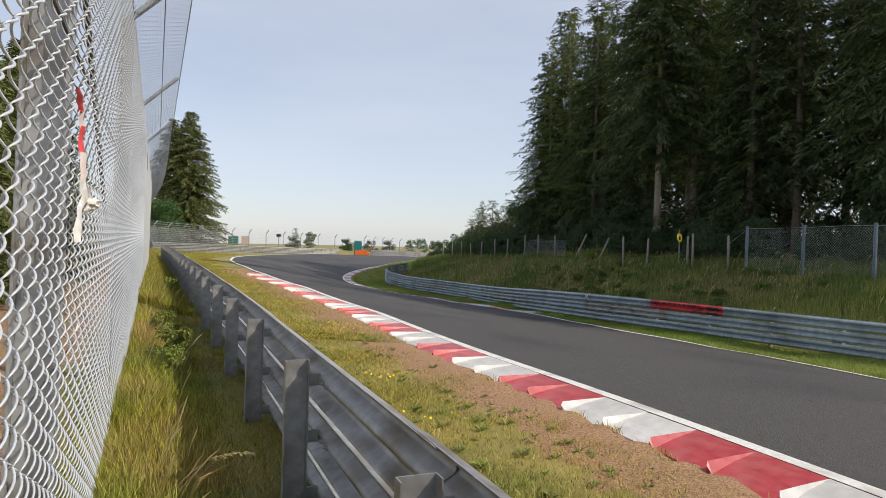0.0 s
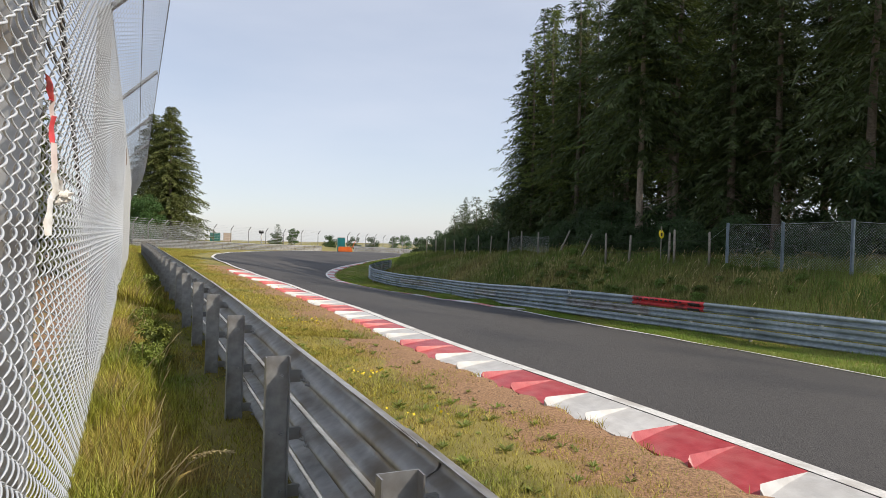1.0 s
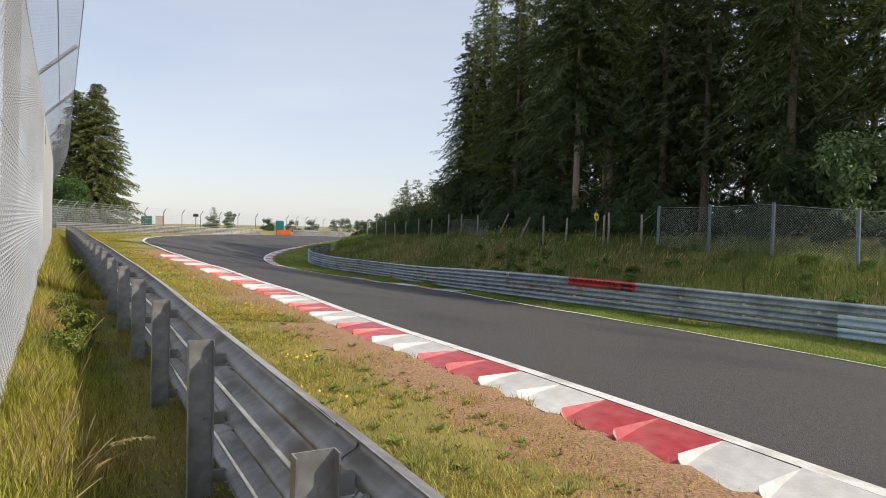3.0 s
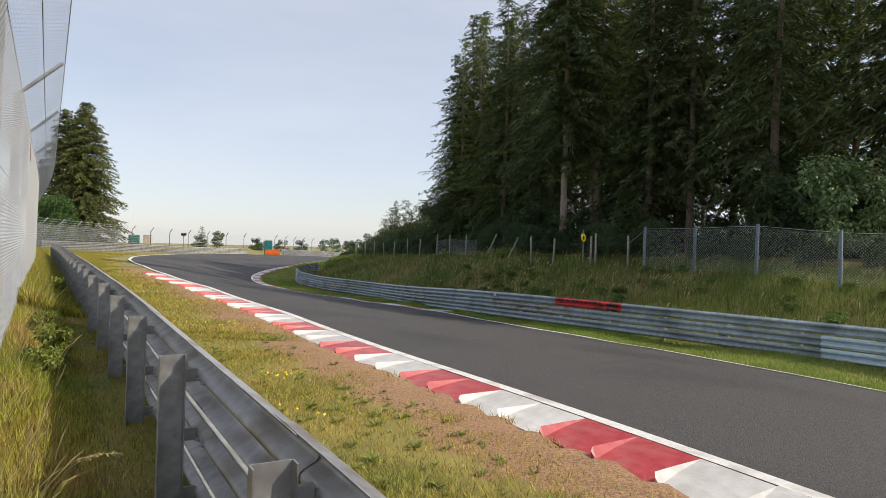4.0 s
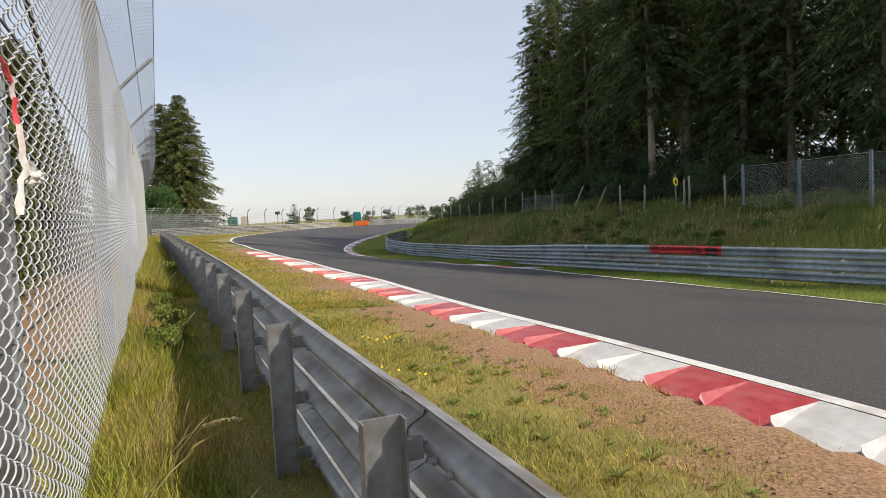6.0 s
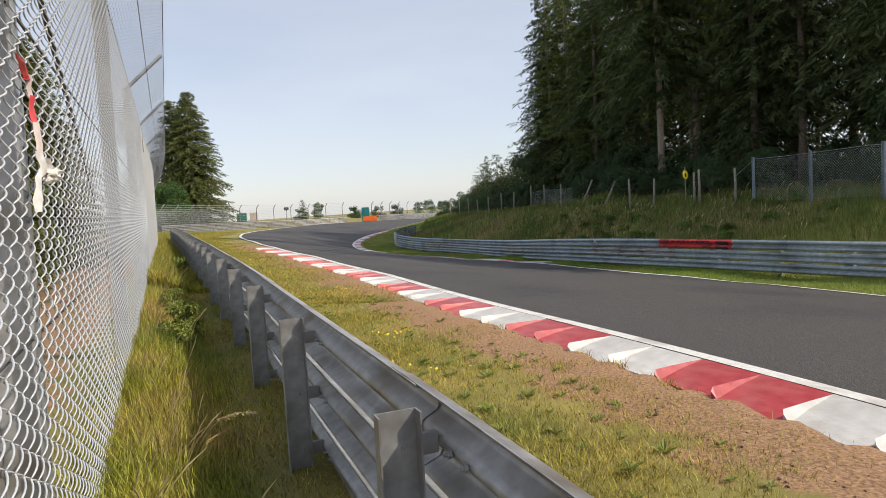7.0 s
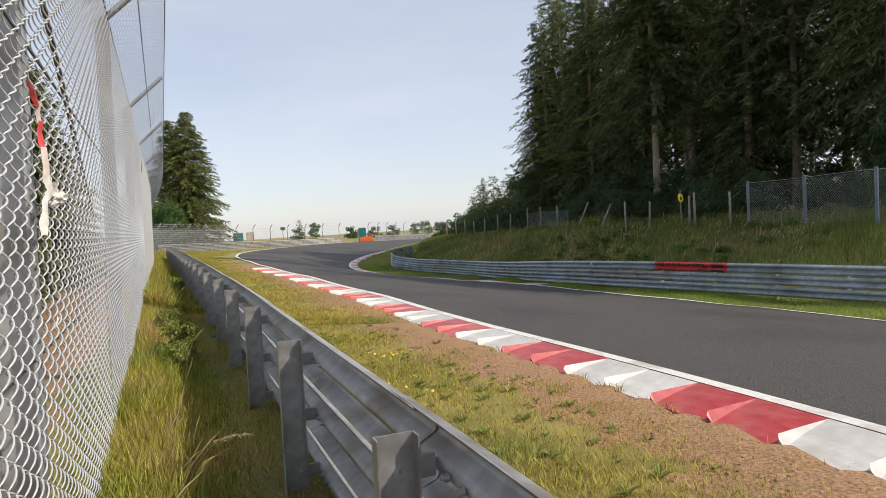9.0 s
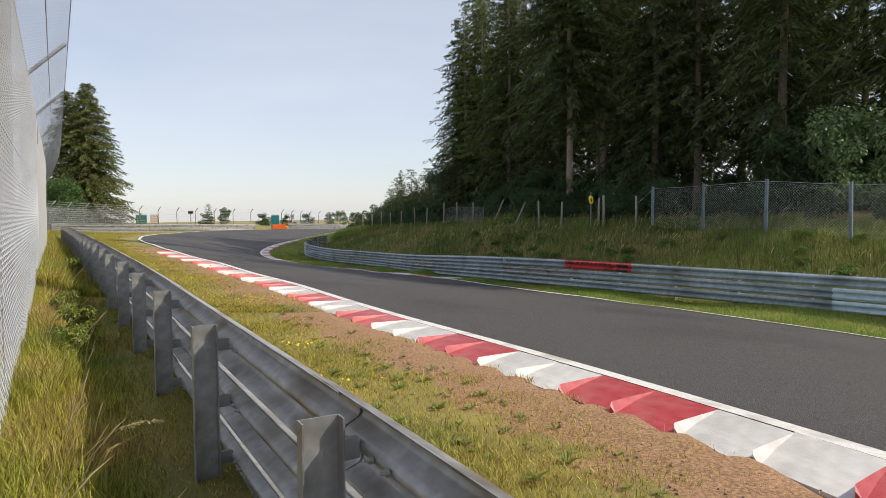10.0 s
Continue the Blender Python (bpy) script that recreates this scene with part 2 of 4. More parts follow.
# ---- plan lines: x, y, z ----
LEFT_EDGE = Line([(10.4, -14, 0), (7.2, -5, 0), (5.2, 0.5, 0), (3.25, 5.26, 0), (0.53, 10.84, 0), (-2.55, 17.64, 0), (-8.88, 30.5, 0), (-12.7, 38.8, 0), (-16.2, 47, -0.02),
                  (-18.4, 55, -0.06), (-19.4, 66, -0.19), (-18.6, 85, -0.5), (-15.4, 105, -1.02), (-8.9, 120, -1.45), (2, 136, -2.6), (16, 150, -4)])
RIGHT_EDGE = Line([(20, -10, -0.9), (15.5, 0.3, -0.92), (12, 8.2, -0.95), (9.36, 14.3, -1.0), (7.6, 18.4, -1.07), (5.85, 22.4, -1.18), (3.55, 27.8, -1.3), (2.2, 31, -1.42), (0.05, 36.5, -1.7), (-1.6, 40.2, -1.82), (-4.0, 43.9, -1.88),
                   (-6.4, 47.8, -1.88), (-8.2, 51, -1.79), (-9.2, 54, -1.64), (-9.5, 57, -1.48), (-9.2, 60.5, -1.3), (-8, 67, -1.12), (-6, 78, -0.91), (-2, 98, -1.15), (4, 114, -1.9), (14, 130, -3.4), (26, 142, -4.6)])
BARRIER = Line([(29, -10, -1.1), (20.5, 3, -1.1), (14.6, 12, -1.13), (9.95, 19, -1.18), (6.2, 24.2, -1.21), (4.5, 28, -1.35), (2.5, 36, -1.8), (-0.9, 46, -2.14), (-3.85, 50, -2.08), (-5.3, 52, -1.9),
                (-5.75, 54, -1.78), (-5.4, 57, -1.62), (-4.4, 60.5, -1.5)])
BANK_TOP = Line([(34, -8, 0.85), (24, 6, 0.85), (17, 15.8, 0.82), (13.6, 21, 0.75), (11.5, 26.6, 0.65), (8.3, 34, 0.82), (6.6, 42.7, 0.85), (4.9, 50, 0.52), (0.2, 64, 0.02), (-2.6, 73, -0.25), (1, 84, -0.5)])
RAIL = Line([(3.1, -5.0, 0.15), (0.075, 2.25, 0.15), (-0.75, 4.08, 0.15), (-1.57, 5.9, 0.15), (-8.25, 20, 0.15), (-17.9, 40, 0.1), (-20.6, 45.6, 0.05)])
FENCE = Line([(1.82, -4.0, 0.2), (-0.55, 1.2, 0.2), (-2.15, 4.58, 0.2), (-4.07, 8.67, 0.2), (-7.38, 15.76, 0.2), (-15.55, 33.2, 0.15), (-29.3, 60.7, 0.0), (-32.4, 67, -0.05), (-32.2, 76, -0.25), (-29.8, 85, -0.5), (-25.4, 93.5, -0.8), (-18.9, 101.5, -1.0)])
FAR_BARRIER = Line([(-29.6, 63, -0.1), (-31.2, 68, -0.15), (-30.8, 76, -0.3), (-28.4, 84, -0.55), (-24.3, 92, -0.84), (-18.1, 99.5, -1.05)])
FAR_BARRIER_2 = Line([(-14.2, 106.5, -1.1), (-8.5, 119, -1.5), (3, 133, -2.7)])

ctrl = []
for line, skip in ((LEFT_EDGE, 8), (RIGHT_EDGE, 2.5), (BARRIER, 7), (BANK_TOP, 9), (RAIL, 9), (FENCE, 11), (FAR_BARRIER, 9)):
    ctrl += [line.at(s) for s in np.arange(0, line.length, skip)]
ctrl += [(26, 26, 0.55), (22, 40, 0.4), (16, 55, 0.2), (30, 40, 0.4), (22, 60, 0.2), (50, 10, 0.6), (60, 60, 0.2), (12, 90, -0.5), (30, 100, -0.4), (-20, 20, 0.2), (-40, 50, 0.1), (-10, 0, 0.2), (-40, 0, 0.2), (-50, 100, -0.5), (-30, 118, -0.9), (-46, 135, -0.1), (-70, 130, -0.2), (40, 150, -3)]
ctrl = np.array(ctrl)


def tps_kernel(r2):
    return np.where(r2 > 1e-9, r2 * np.log(np.maximum(r2, 1e-9)), 0.0)


def fit_ground():
    p = ctrl[:, :2] / 50
    n = len(p)
    k = tps_kernel(((p[:, None] - p[None]) ** 2).sum(-1)) + 4e-5 * np.eye(n)
    q = np.hstack([np.ones((n, 1)), p])
    a = np.vstack([np.hstack([k, q]), np.hstack([q.T, np.zeros((3, 3))])])
    return np.linalg.solve(a, np.concatenate([ctrl[:, 2], np.zeros(3)]))


TPS = fit_ground()


def heights(xy):
    xy = np.atleast_2d(np.asarray(xy, float))
    out = np.empty(len(xy))
    p = ctrl[:, :2] / 50
    for i in range(0, len(xy), 8000):
        q = xy[i:i + 8000] / 50
        r2 = ((q[:, None] - p[None]) ** 2).sum(-1)
        out[i:i + 8000] = tps_kernel(r2) @ TPS[:-3] + TPS[-3] + q @ TPS[-2:]
    d = np.hypot(xy[:, 0] + 5, xy[:, 1] - 55)
    u = np.clip((d - 75) / 80, 0, 1)
    u = u * u * (3 - 2 * u)
    return out * (1 - u) + (-1.2 - 0.011 * d) * u


def ground_z(x, y):
    return float(heights([(x, y)])[0])


def side_distance(xy, line):
    """Signed distance to a plan line, positive on its right."""
    p, d = line.p[:, :2], np.gradient(line.p[:, :2], axis=0)
    out = np.empty(len(xy))
    for i in range(0, len(xy), 4000):
        q = xy[i:i + 4000]
        r = q[:, None] - p[None]
        k = (r ** 2).sum(-1).argmin(1)
        rr = r[np.arange(len(q)), k]
        dd = d[k]
        side = dd[:, 1] * rr[:, 0] - dd[:, 0] * rr[:, 1]
        out[i:i + 4000] = np.sign(side) * np.hypot(rr[:, 0], rr[:, 1])
    return out


# ---- ground ----
def spaced(lo, hi, step, far, grow):
    a = list(np.arange(lo, hi, step))
    s, x = step, a[-1]
    while x < far:
        s *= grow
        x += s
        a.append(x)
    s, x = step, lo
    while x > -far:
        s *= grow
        x -= s
        a.insert(0, x)
    return np.array(a)


def build_ground():
    xs, ys = spaced(-7, 10, 0.22, 1500, 1.045), spaced(-1, 26, 0.25, 1600, 1.03)
    gx, gy = np.meshgrid(xs, ys)
    xy = np.stack([gx.ravel(), gy.ravel()], 1)
    z = heights(xy)
    near = np.hypot(xy[:, 0], xy[:, 1] - 50) < 140
    dl, dr = np.full(len(xy), -99.0), np.full(len(xy), 99.0)
    dl[near], dr[near] = side_distance(xy[near], LEFT_EDGE), side_distance(xy[near], RIGHT_EDGE)
    inside = (dl > 0.35) & (dr < -0.35)
    z = z + np.where(near, 0.012 * np.array([noise.noise((a * 0.9, b * 0.9, 0)) for a, b in xy]), 0)
    z[(dl > -0.1) & (dr < 0.12)] -= 0.045
    z[inside] -= 0.2
    kerb = (dl > -0.93) & (dl <= 0.35) & (xy[:, 1] < 30) & (xy[:, 1] > -12)
    z[kerb] -= 0.09
    lip = np.exp(-((dl + 1.15) / 0.22) ** 2) * (dl < -0.95)
    z += 0.015 * lip
    nx, ny = len(xs), len(ys)
    idx = np.arange(nx * ny).reshape(ny, nx)
    a, b, c, d = idx[:-1, :-1].ravel(), idx[:-1, 1:].ravel(), idx[1:, 1:].ravel(), idx[1:, :-1].ravel()
    me = raw_mesh("ground", np.column_stack([xy, z]), np.vstack([np.column_stack([a, b, c]), np.column_stack([a, c, d])]), GROUND)
    soil = np.clip(1 - (np.abs(dl + 1.05) - 0.3) / 0.95, 0, 0.72) * (xy[:, 1] < 34) + np.where((dl < -2) & (dl > -6) & (xy[:, 1] < 12), 0.17, 0)
    leftside = np.zeros(len(xy))
    leftside[near] = side_distance(xy[near], FENCE)
    soil = np.where(near & (leftside < -0.6) & (leftside > -8), 0.55, soil)
    me.attributes.new("soil", "FLOAT", "POINT").data.foreach_set("value", soil.astype(np.float32))
    me.shade_smooth()
    tagged(new("ground", me), "sunlit dry grass and bare brown soil beside the track", "ground", kind="structure")


build_ground()


def ribbon(name, a, b, lift, material, across=6, step=0.5, sa=(0, None), sb=(0, None)):
    """A strip between two plan lines, laid on the ground."""
    n = int(max(a.length, b.length) / step)
    verts, faces = [], []
    ua = np.linspace(sa[0], sa[1] or a.length, n + 1)
    ub = np.linspace(sb[0], sb[1] or b.length, n + 1)
    for s, q in zip(ua, ub):
        pa, pb = a.at(s)[:2], b.at(q)[:2]
        for k in range(across + 1):
            verts.append((*(pa + (pb - pa) * k / across), 0))
    v = np.array(verts)
    v[:, 2] = heights(v[:, :2]) + lift
    w = across + 1
    for i in range(n):
        for k in range(across):
            faces.append((i * w + k, i * w + k + 1, (i + 1) * w + k + 1, (i + 1) * w + k))
    return mesh_of(name, v, faces, material, True)


def offset(line, d, step=0.5):
    """The plan line moved d to its right."""
    pts = []
    for s in np.arange(0, line.length, step):
        t = line.dirn(s)
        p = line.at(s)
        pts.append((p[0] + t[1] * d, p[1] - t[0] * d, p[2]))
    return Line(pts, step)


tagged(new("road", ribbon("road", offset(LEFT_EDGE, -0.15), RIGHT_EDGE, 0.02, ASPHALT, 24)), "dark grey asphalt race track with fine grain", "road", kind="structure")
tagged(new("edge_line", ribbon("edge_line", offset(LEFT_EDGE, -0.15), offset(LEFT_EDGE, 0.03), 0.03, PAINT, 1)), "white painted line along the track edge", "road marking", kind="structure")
tagged(new("edge_line", ribbon("edge_line", offset(RIGHT_EDGE, -0.16), RIGHT_EDGE, 0.04, PAINT, 1)), "white painted line along the track edge", "road marking", kind="structure")

# ---- guardrails ----
W_PROFILE = [(0.0, -0.152), (0.004, -0.140), (0.035, -0.128), (0.074, -0.112), (0.083, -0.098), (0.083, -0.066), (0.074, -0.052), (0.030, -0.030), (0.012, -0.016), (0.008, 0.0),
             (0.012, 0.016), (0.030, 0.030), (0.074, 0.052), (0.083, 0.066), (0.083, 0.098), (0.074, 0.112), (0.035, 0.128), (0.004, 0.140), (0.0, 0.152)]


def beam_mesh(line, s0, s1, height, facing, material, seg=6, jitter=0.0, thick=0.006, standoff=0.0):
    """One W-shaped rail panel along a plan line; facing +1 bulges to the line's right."""
    verts, faces = [], []
    loop = [(d, h) for d, h in W_PROFILE] + [(d - thick, h) for d, h in reversed(W_PROFILE)]
    n = len(loop)
    for i in range(seg + 1):
        s = s0 + (s1 - s0) * i / seg
        p, t = line.at(s), line.dirn(s)
        for d, h in loop:
            o = (d + jitter + standoff) * facing
            verts.append((p[0] + t[1] * o, p[1] - t[0] * o, p[2] + height + h))
    for i in range(seg):
        for k in range(n):
            k2 = (k + 1) % n
            faces.append((i * n + k, i * n + k2, (i + 1) * n + k2, (i + 1) * n + k))
    faces.append(tuple(range(n)))
    faces.append(tuple(seg * n + k for k in range(n))[::-1])
    me = mesh_of("beam", verts, faces, material)
    me.shade_smooth()
    me.set_sharp_from_angle(angle=radians(40))
    return me


def post_mesh(top, depth=0.14, lip=0.055, th=0.006, material=ZINC):
    """A C-shaped post, its web across the rail and its lips along it; x across, y along."""
    prof = [(0, 0), (depth, 0), (depth, -lip), (depth - th, -lip), (depth - th, -th), (th, -th), (th, -lip), (0, -lip)]
    verts = [(x - depth, y, z) for z in (-0.35, top) for x, y in prof]
    n = len(prof)
    faces = [(k, (k + 1) % n, n + (k + 1) % n, n + k) for k in range(n)]
    faces += [(n, n + 1, n + 4, n + 5), (n + 5, n + 6, n + 7, n), (n + 1, n + 2, n + 3, n + 4)]
    return mesh_of("post", verts, faces, material)


def bolt_mesh():
    bm = bmesh.new()
    bmesh.ops.create_cone(bm, cap_ends=True, segments=6, radius1=0.014, radius2=0.014, depth=0.013)
    bmesh.ops.create_cone(bm, cap_ends=True, segments=8, radius1=0.007, radius2=0.007, depth=0.026, matrix=Matrix.Translation((0, 0, 0.007)))
    me = bpy.data.meshes.new("bolt")
    bm.to_mesh(me)
    bm.free()
    me.materials.append(ZINC)
    return me


BOLT = bolt_mesh()


SPACER = mesh_of("spacer", [(x, y, z) for z in (-0.035, 0.035) for x, y in ((-0.035, -0.012), (0.035, -0.012), (0.035, 0.012), (-0.035, 0.012))],
                 [(0, 3, 2, 1), (4, 5, 6, 7), (0, 1, 5, 4), (1, 2, 6, 5), (2, 3, 7, 6), (3, 0, 4, 7)], ZINC)


def guardrail(name, line, label, facing, material, top, s0, s1, panel=4.0, post_step=2.0, post_from=None, post_side=-1, bolts=False, rows=3, group="", standoff=0.0, pitch=0.34, odd=None, front=0.0):
    rail = thing(name, label, "guardrail", kind="", group=group)
    hs = [top - 0.152 - k * pitch for k in range(rows)]
    for r, h in enumerate(hs):
        s = s0
        i = 0
        while s < s1 - 0.3:
            e = min(s + panel + 0.28, s1)
            child("beam", beam_mesh(line, s, e, h, facing, odd(r, s) if odd else material, 8 if s < 20 else 6, 0.009 * (i % 2), standoff=standoff), rail)
            s += panel
            i += 1
    pm = post_mesh(top - 0.03, material=ZINC)
    s = post_from if post_from is not None else s0 + 0.5
    while s < s1 - 0.05:
        p, t = line.at(s), line.dirn(s)
        ang = math.degrees(math.atan2(t[1], t[0])) - 90
        flip = 0 if post_side < 0 else 180
        post = child("post", pm, rail, m=pose(p[0] + t[1] * post_side * 0.006, p[1] - t[0] * post_side * 0.006, p[2], random.uniform(-1, 1), random.uniform(-1, 1), ang + flip + random.uniform(-2, 2)))
        if standoff:
            for h in hs:
                child("spacer", SPACER, rail, m=Matrix.Translation((p[0] + t[1] * 0.038, p[1] - t[0] * 0.038, p[2] + h)) @ pose(0, 0, 0, 0, 0, ang))
        if front and s < front:
            for h in hs:
                for w in (-0.12, 0.0, 0.12):
                    q = line.at(s + w)
                    child("bolt", BOLT, rail, m=Matrix.Translation((q[0] + t[1] * facing * 0.014, q[1] - t[0] * facing * 0.014, q[2] + h)) @ pose(0, 0, 0, 0, 90 * facing, ang))
        if bolts and s < 26:
            for h in hs:
                child("bolt", BOLT, rail, m=Matrix.Translation((p[0] - t[1] * 0.04 - t[0] * 0.008, p[1] + t[0] * 0.04 - t[1] * 0.008, p[2] + h)) @ pose(0, 0, 0, 90, 0, ang))
                for w in (0.13, 0.25):
                    q = line.at(s - w)
                    child("bolt", BOLT, rail, m=Matrix.Translation((q[0] + t[1] * (standoff + 0.0), q[1] - t[0] * (standoff + 0.0), q[2] + h)) @ pose(0, 0, 0, 0, -90, ang))
        s += post_step
    return rail


s_p1 = RAIL.s_at_y(2.25)
guardrail("guardrail", RAIL, "galvanised three-beam steel guardrail with C-section posts beside the verge", 1, ZINC, 0.955, 0.0, RAIL.length, post_from=s_p1 - 6.0, bolts=True, standoff=0.062)
guardrail("guardrail", BARRIER, "weathered blue-grey three-beam steel barrier below the grassy bank", -1, ZINC_BLUE, 1.08, BARRIER.s_at_y(16) % 4.0, BARRIER.length, panel=4.0, post_side=1, pitch=0.335,
          odd=lambda r, s: PALE_STEEL if r > 0 and s < BARRIER.s_at_y(16) - 0.1 else (ZINC if (r == 1 and int(s) % 3 == 0) else ZINC_BLUE), front=52)
guardrail("guardrail", FAR_BARRIER, "pale galvanised steel barrier on the outside of the bend", 1, ZINC, 1.0, 0.0, FAR_BARRIER.length)
guardrail("guardrail", FAR_BARRIER_2, "pale galvanised steel barrier near the crest", 1, ZINC, 1.0, 0.0, FAR_BARRIER_2.length)

# ---- kerbs ----
def kerb_tooth(length, width, rise, skew, seed, material):
    """A saw-tooth kerb block: x outwards from the track, y along it; its far outer corner stands high and drops along a short nose."""
    q = random.Random(seed)
    top = [(0, skew, 0.028), (0, length + skew, 0.028), (width * 0.5, length + skew * 0.5, 0.030 + rise * 0.45), (width - 0.03, length + 0.004, 0.02 + rise), (width + q.uniform(-0.01, 0.012), length - 0.02, 0.004 + rise * 0.8),
           (width - 0.005, length * 0.90, 0.0), (width * 0.52, length * 0.955 + skew * 0.5, 0.018), (width - 0.03 + q.uniform(-0.015, 0.015), 0.012, -0.03), (width * 0.5, skew * 0.5 + 0.006, 0.0)]
    n = len(top)
    rim = (0, 1, 2, 3, 4, 5, 7, 8)
    v = top + [(top[i][0], top[i][1], -0.14) for i in rim]
    faces = [(1, 6, 2), (2, 6, 3), (3, 6, 5, 4), (0, 8, 6), (0, 6, 1), (8, 7, 5, 6)]
    for k in range(8):
        faces.append((rim[k], rim[(k + 1) % 8], n + (k + 1) % 8, n + k))
    bm = bmesh.new()
    made = [bm.verts.new(p) for p in v]
    for f in faces:
        bm.faces.new([made[i] for i in f])
    bmesh.ops.recalc_face_normals(bm, faces=bm.faces)
    me = bpy.data.meshes.new("kerb_block")
    bm.to_mesh(me)
    bm.free()
    me.materials.append(material)
    return me


def saw_kerb():
    k = thing("kerb", "red and white saw-tooth concrete kerb with worn paint", "kerb", kind="structure")
    length = 0.68
    shapes = {mt: [kerb_tooth(length - 0.005, 0.74, 0.06, 0.16, 3 * j, mt) for j in range(3)] for mt in (KERB_RED, KERB_WHITE)}
    s_ref = LEFT_EDGE.s_at_y(6.47)
    rng = random.Random(6)
    for i in range(-20, 39):
        s = s_ref + i * length
        p, t = LEFT_EDGE.at(s), LEFT_EDGE.dirn(s)
        ang = math.degrees(math.atan2(t[1], t[0])) - 90
        p[0], p[1] = p[0] - t[1] * 0.165, p[1] + t[0] * 0.165
        m = pose(p[0], p[1], ground_z(p[0], p[1]) + rng.uniform(-0.004, 0.004), 0, rng.uniform(-0.5, 0.5), ang) @ Matrix.Diagonal((-1, 1, 1, 1))
        child("kerb_block", shapes[KERB_RED if i % 4 in (2, 3) else KERB_WHITE][rng.randrange(3)], k, m=m)


def flat_kerb():
    k = thing("kerb", "low red and white striped kerb on the inside of the bend", "kerb", kind="structure")
    s, s_end, i = RIGHT_EDGE.s_at_y(28.3), RIGHT_EDGE.s_at_y(66), 0
    while s < s_end:
        ln = 2.25 if i < 3 else (1.6 if s < 63 else 1.0)
        verts, faces = [], []
        for j in range(5):
            q = s + ln * j / 4
            p, t = RIGHT_EDGE.at(q), RIGHT_EDGE.dirn(q)
            for d, h in ((0, -0.1), (0.0, 0.035), (0.2, 0.06), (0.52, 0.07), (0.55, -0.1)):
                verts.append((p[0] + t[1] * d, p[1] - t[0] * d, ground_z(p[0] + t[1] * d, p[1] - t[0] * d) + h))
        for j in range(4):
            for c in range(4):
                faces.append((j * 5 + c, j * 5 + c + 1, (j + 1) * 5 + c + 1, (j + 1) * 5 + c))
        faces += [(0, 1, 2, 3, 4), (20, 24, 23, 22, 21)]
        child("kerb_block", mesh_of("kerb_block", verts, faces, KERB_WHITE if i % 2 == 0 else KERB_RED), k)
        s += ln
        i += 1


saw_kerb()
flat_kerb()

# ---- trees ----
def twig_cloud(pos, direction, length, width, droop, rng):
    """Rhombic sprays: centre line from pos along direction, drooping."""
    n = len(pos)
    d = direction / np.linalg.norm(direction, axis=1, keepdims=True)
    side = np.cross(d, rng.normal(size=(n, 3)))
    side /= np.linalg.norm(side, axis=1, keepdims=True) + 1e-9
    tip = pos + d * length[:, None]
    tip[:, 2] -= droop * length
    mid = pos + (tip - pos) * 0.4
    v = np.stack([pos, mid + side * width[:, None] / 2, tip, mid - side * width[:, None] / 2], 1).reshape(-1, 3)
    i = np.arange(n)[:, None] * 4
    return v, np.vstack([i + [0, 1, 2], i + [0, 2, 3]])


def conifer(seed, h, base, spread, material, droop=0.35, step=0.38, arms=7, gap=0.12, twigs=3, size=0.36, ragged=0.25):
    """Crown mesh of a conifer: whorls of drooping boughs hung with needle sprays."""
    rng = np.random.default_rng(seed)
    pos, drn, ln, wd, boughs, bf = [], [], [], [], [], []
    z = base
    while z < h - 0.15:
        u = (z - base) / (h - base)
        reach = spread * (1 - u) ** 0.75 * min(1.0, 0.55 + u * 4) + 0.12
        for a in range(arms):
            if rng.random() < gap:
                continue
            w = rng.random() * 6.283
            r = reach * (1 + ragged * rng.normal())
            r = max(0.15, r)
            up = 0.35 * u + rng.normal() * 0.08
            n = max(3, int(r / 0.17))
            q = np.linspace(0.12, 1, n)
            bx, by = np.cos(w), np.sin(w)
            line = np.stack([bx * r * q, by * r * q, z + r * (up * q - droop * q * q)], 1)
            o = len(boughs)
            sd = np.array([-by, bx, 0]) * 0.025
            boughs += [line[0] - sd, line[0] + sd, line[-1]]
            bf.append((o, o + 1, o + 2))
            for _ in range(twigs):
                p = line + rng.normal(size=line.shape) * 0.06
                ang = rng.normal(size=n) * 0.85
                dd = np.stack([bx * np.cos(ang) - by * np.sin(ang), by * np.cos(ang) + bx * np.sin(ang), rng.normal(size=n) * 0.35 + up - 0.2], 1)
                pos.append(p), drn.append(dd)
                ln.append(size * (0.6 + 0.8 * rng.random(n)))
                wd.append(size * 0.26 * (0.6 + 0.8 * rng.random(n)))
        z += step * (0.7 + 0.6 * rng.random())
    v, f = twig_cloud(np.vstack(pos), np.vstack(drn), np.concatenate(ln), np.concatenate(wd), droop * 1.2, rng)
    f = np.vstack([f, np.array(bf) + len(v)])
    return raw_mesh("crown", np.vstack([v, np.array(boughs)]), f, material)


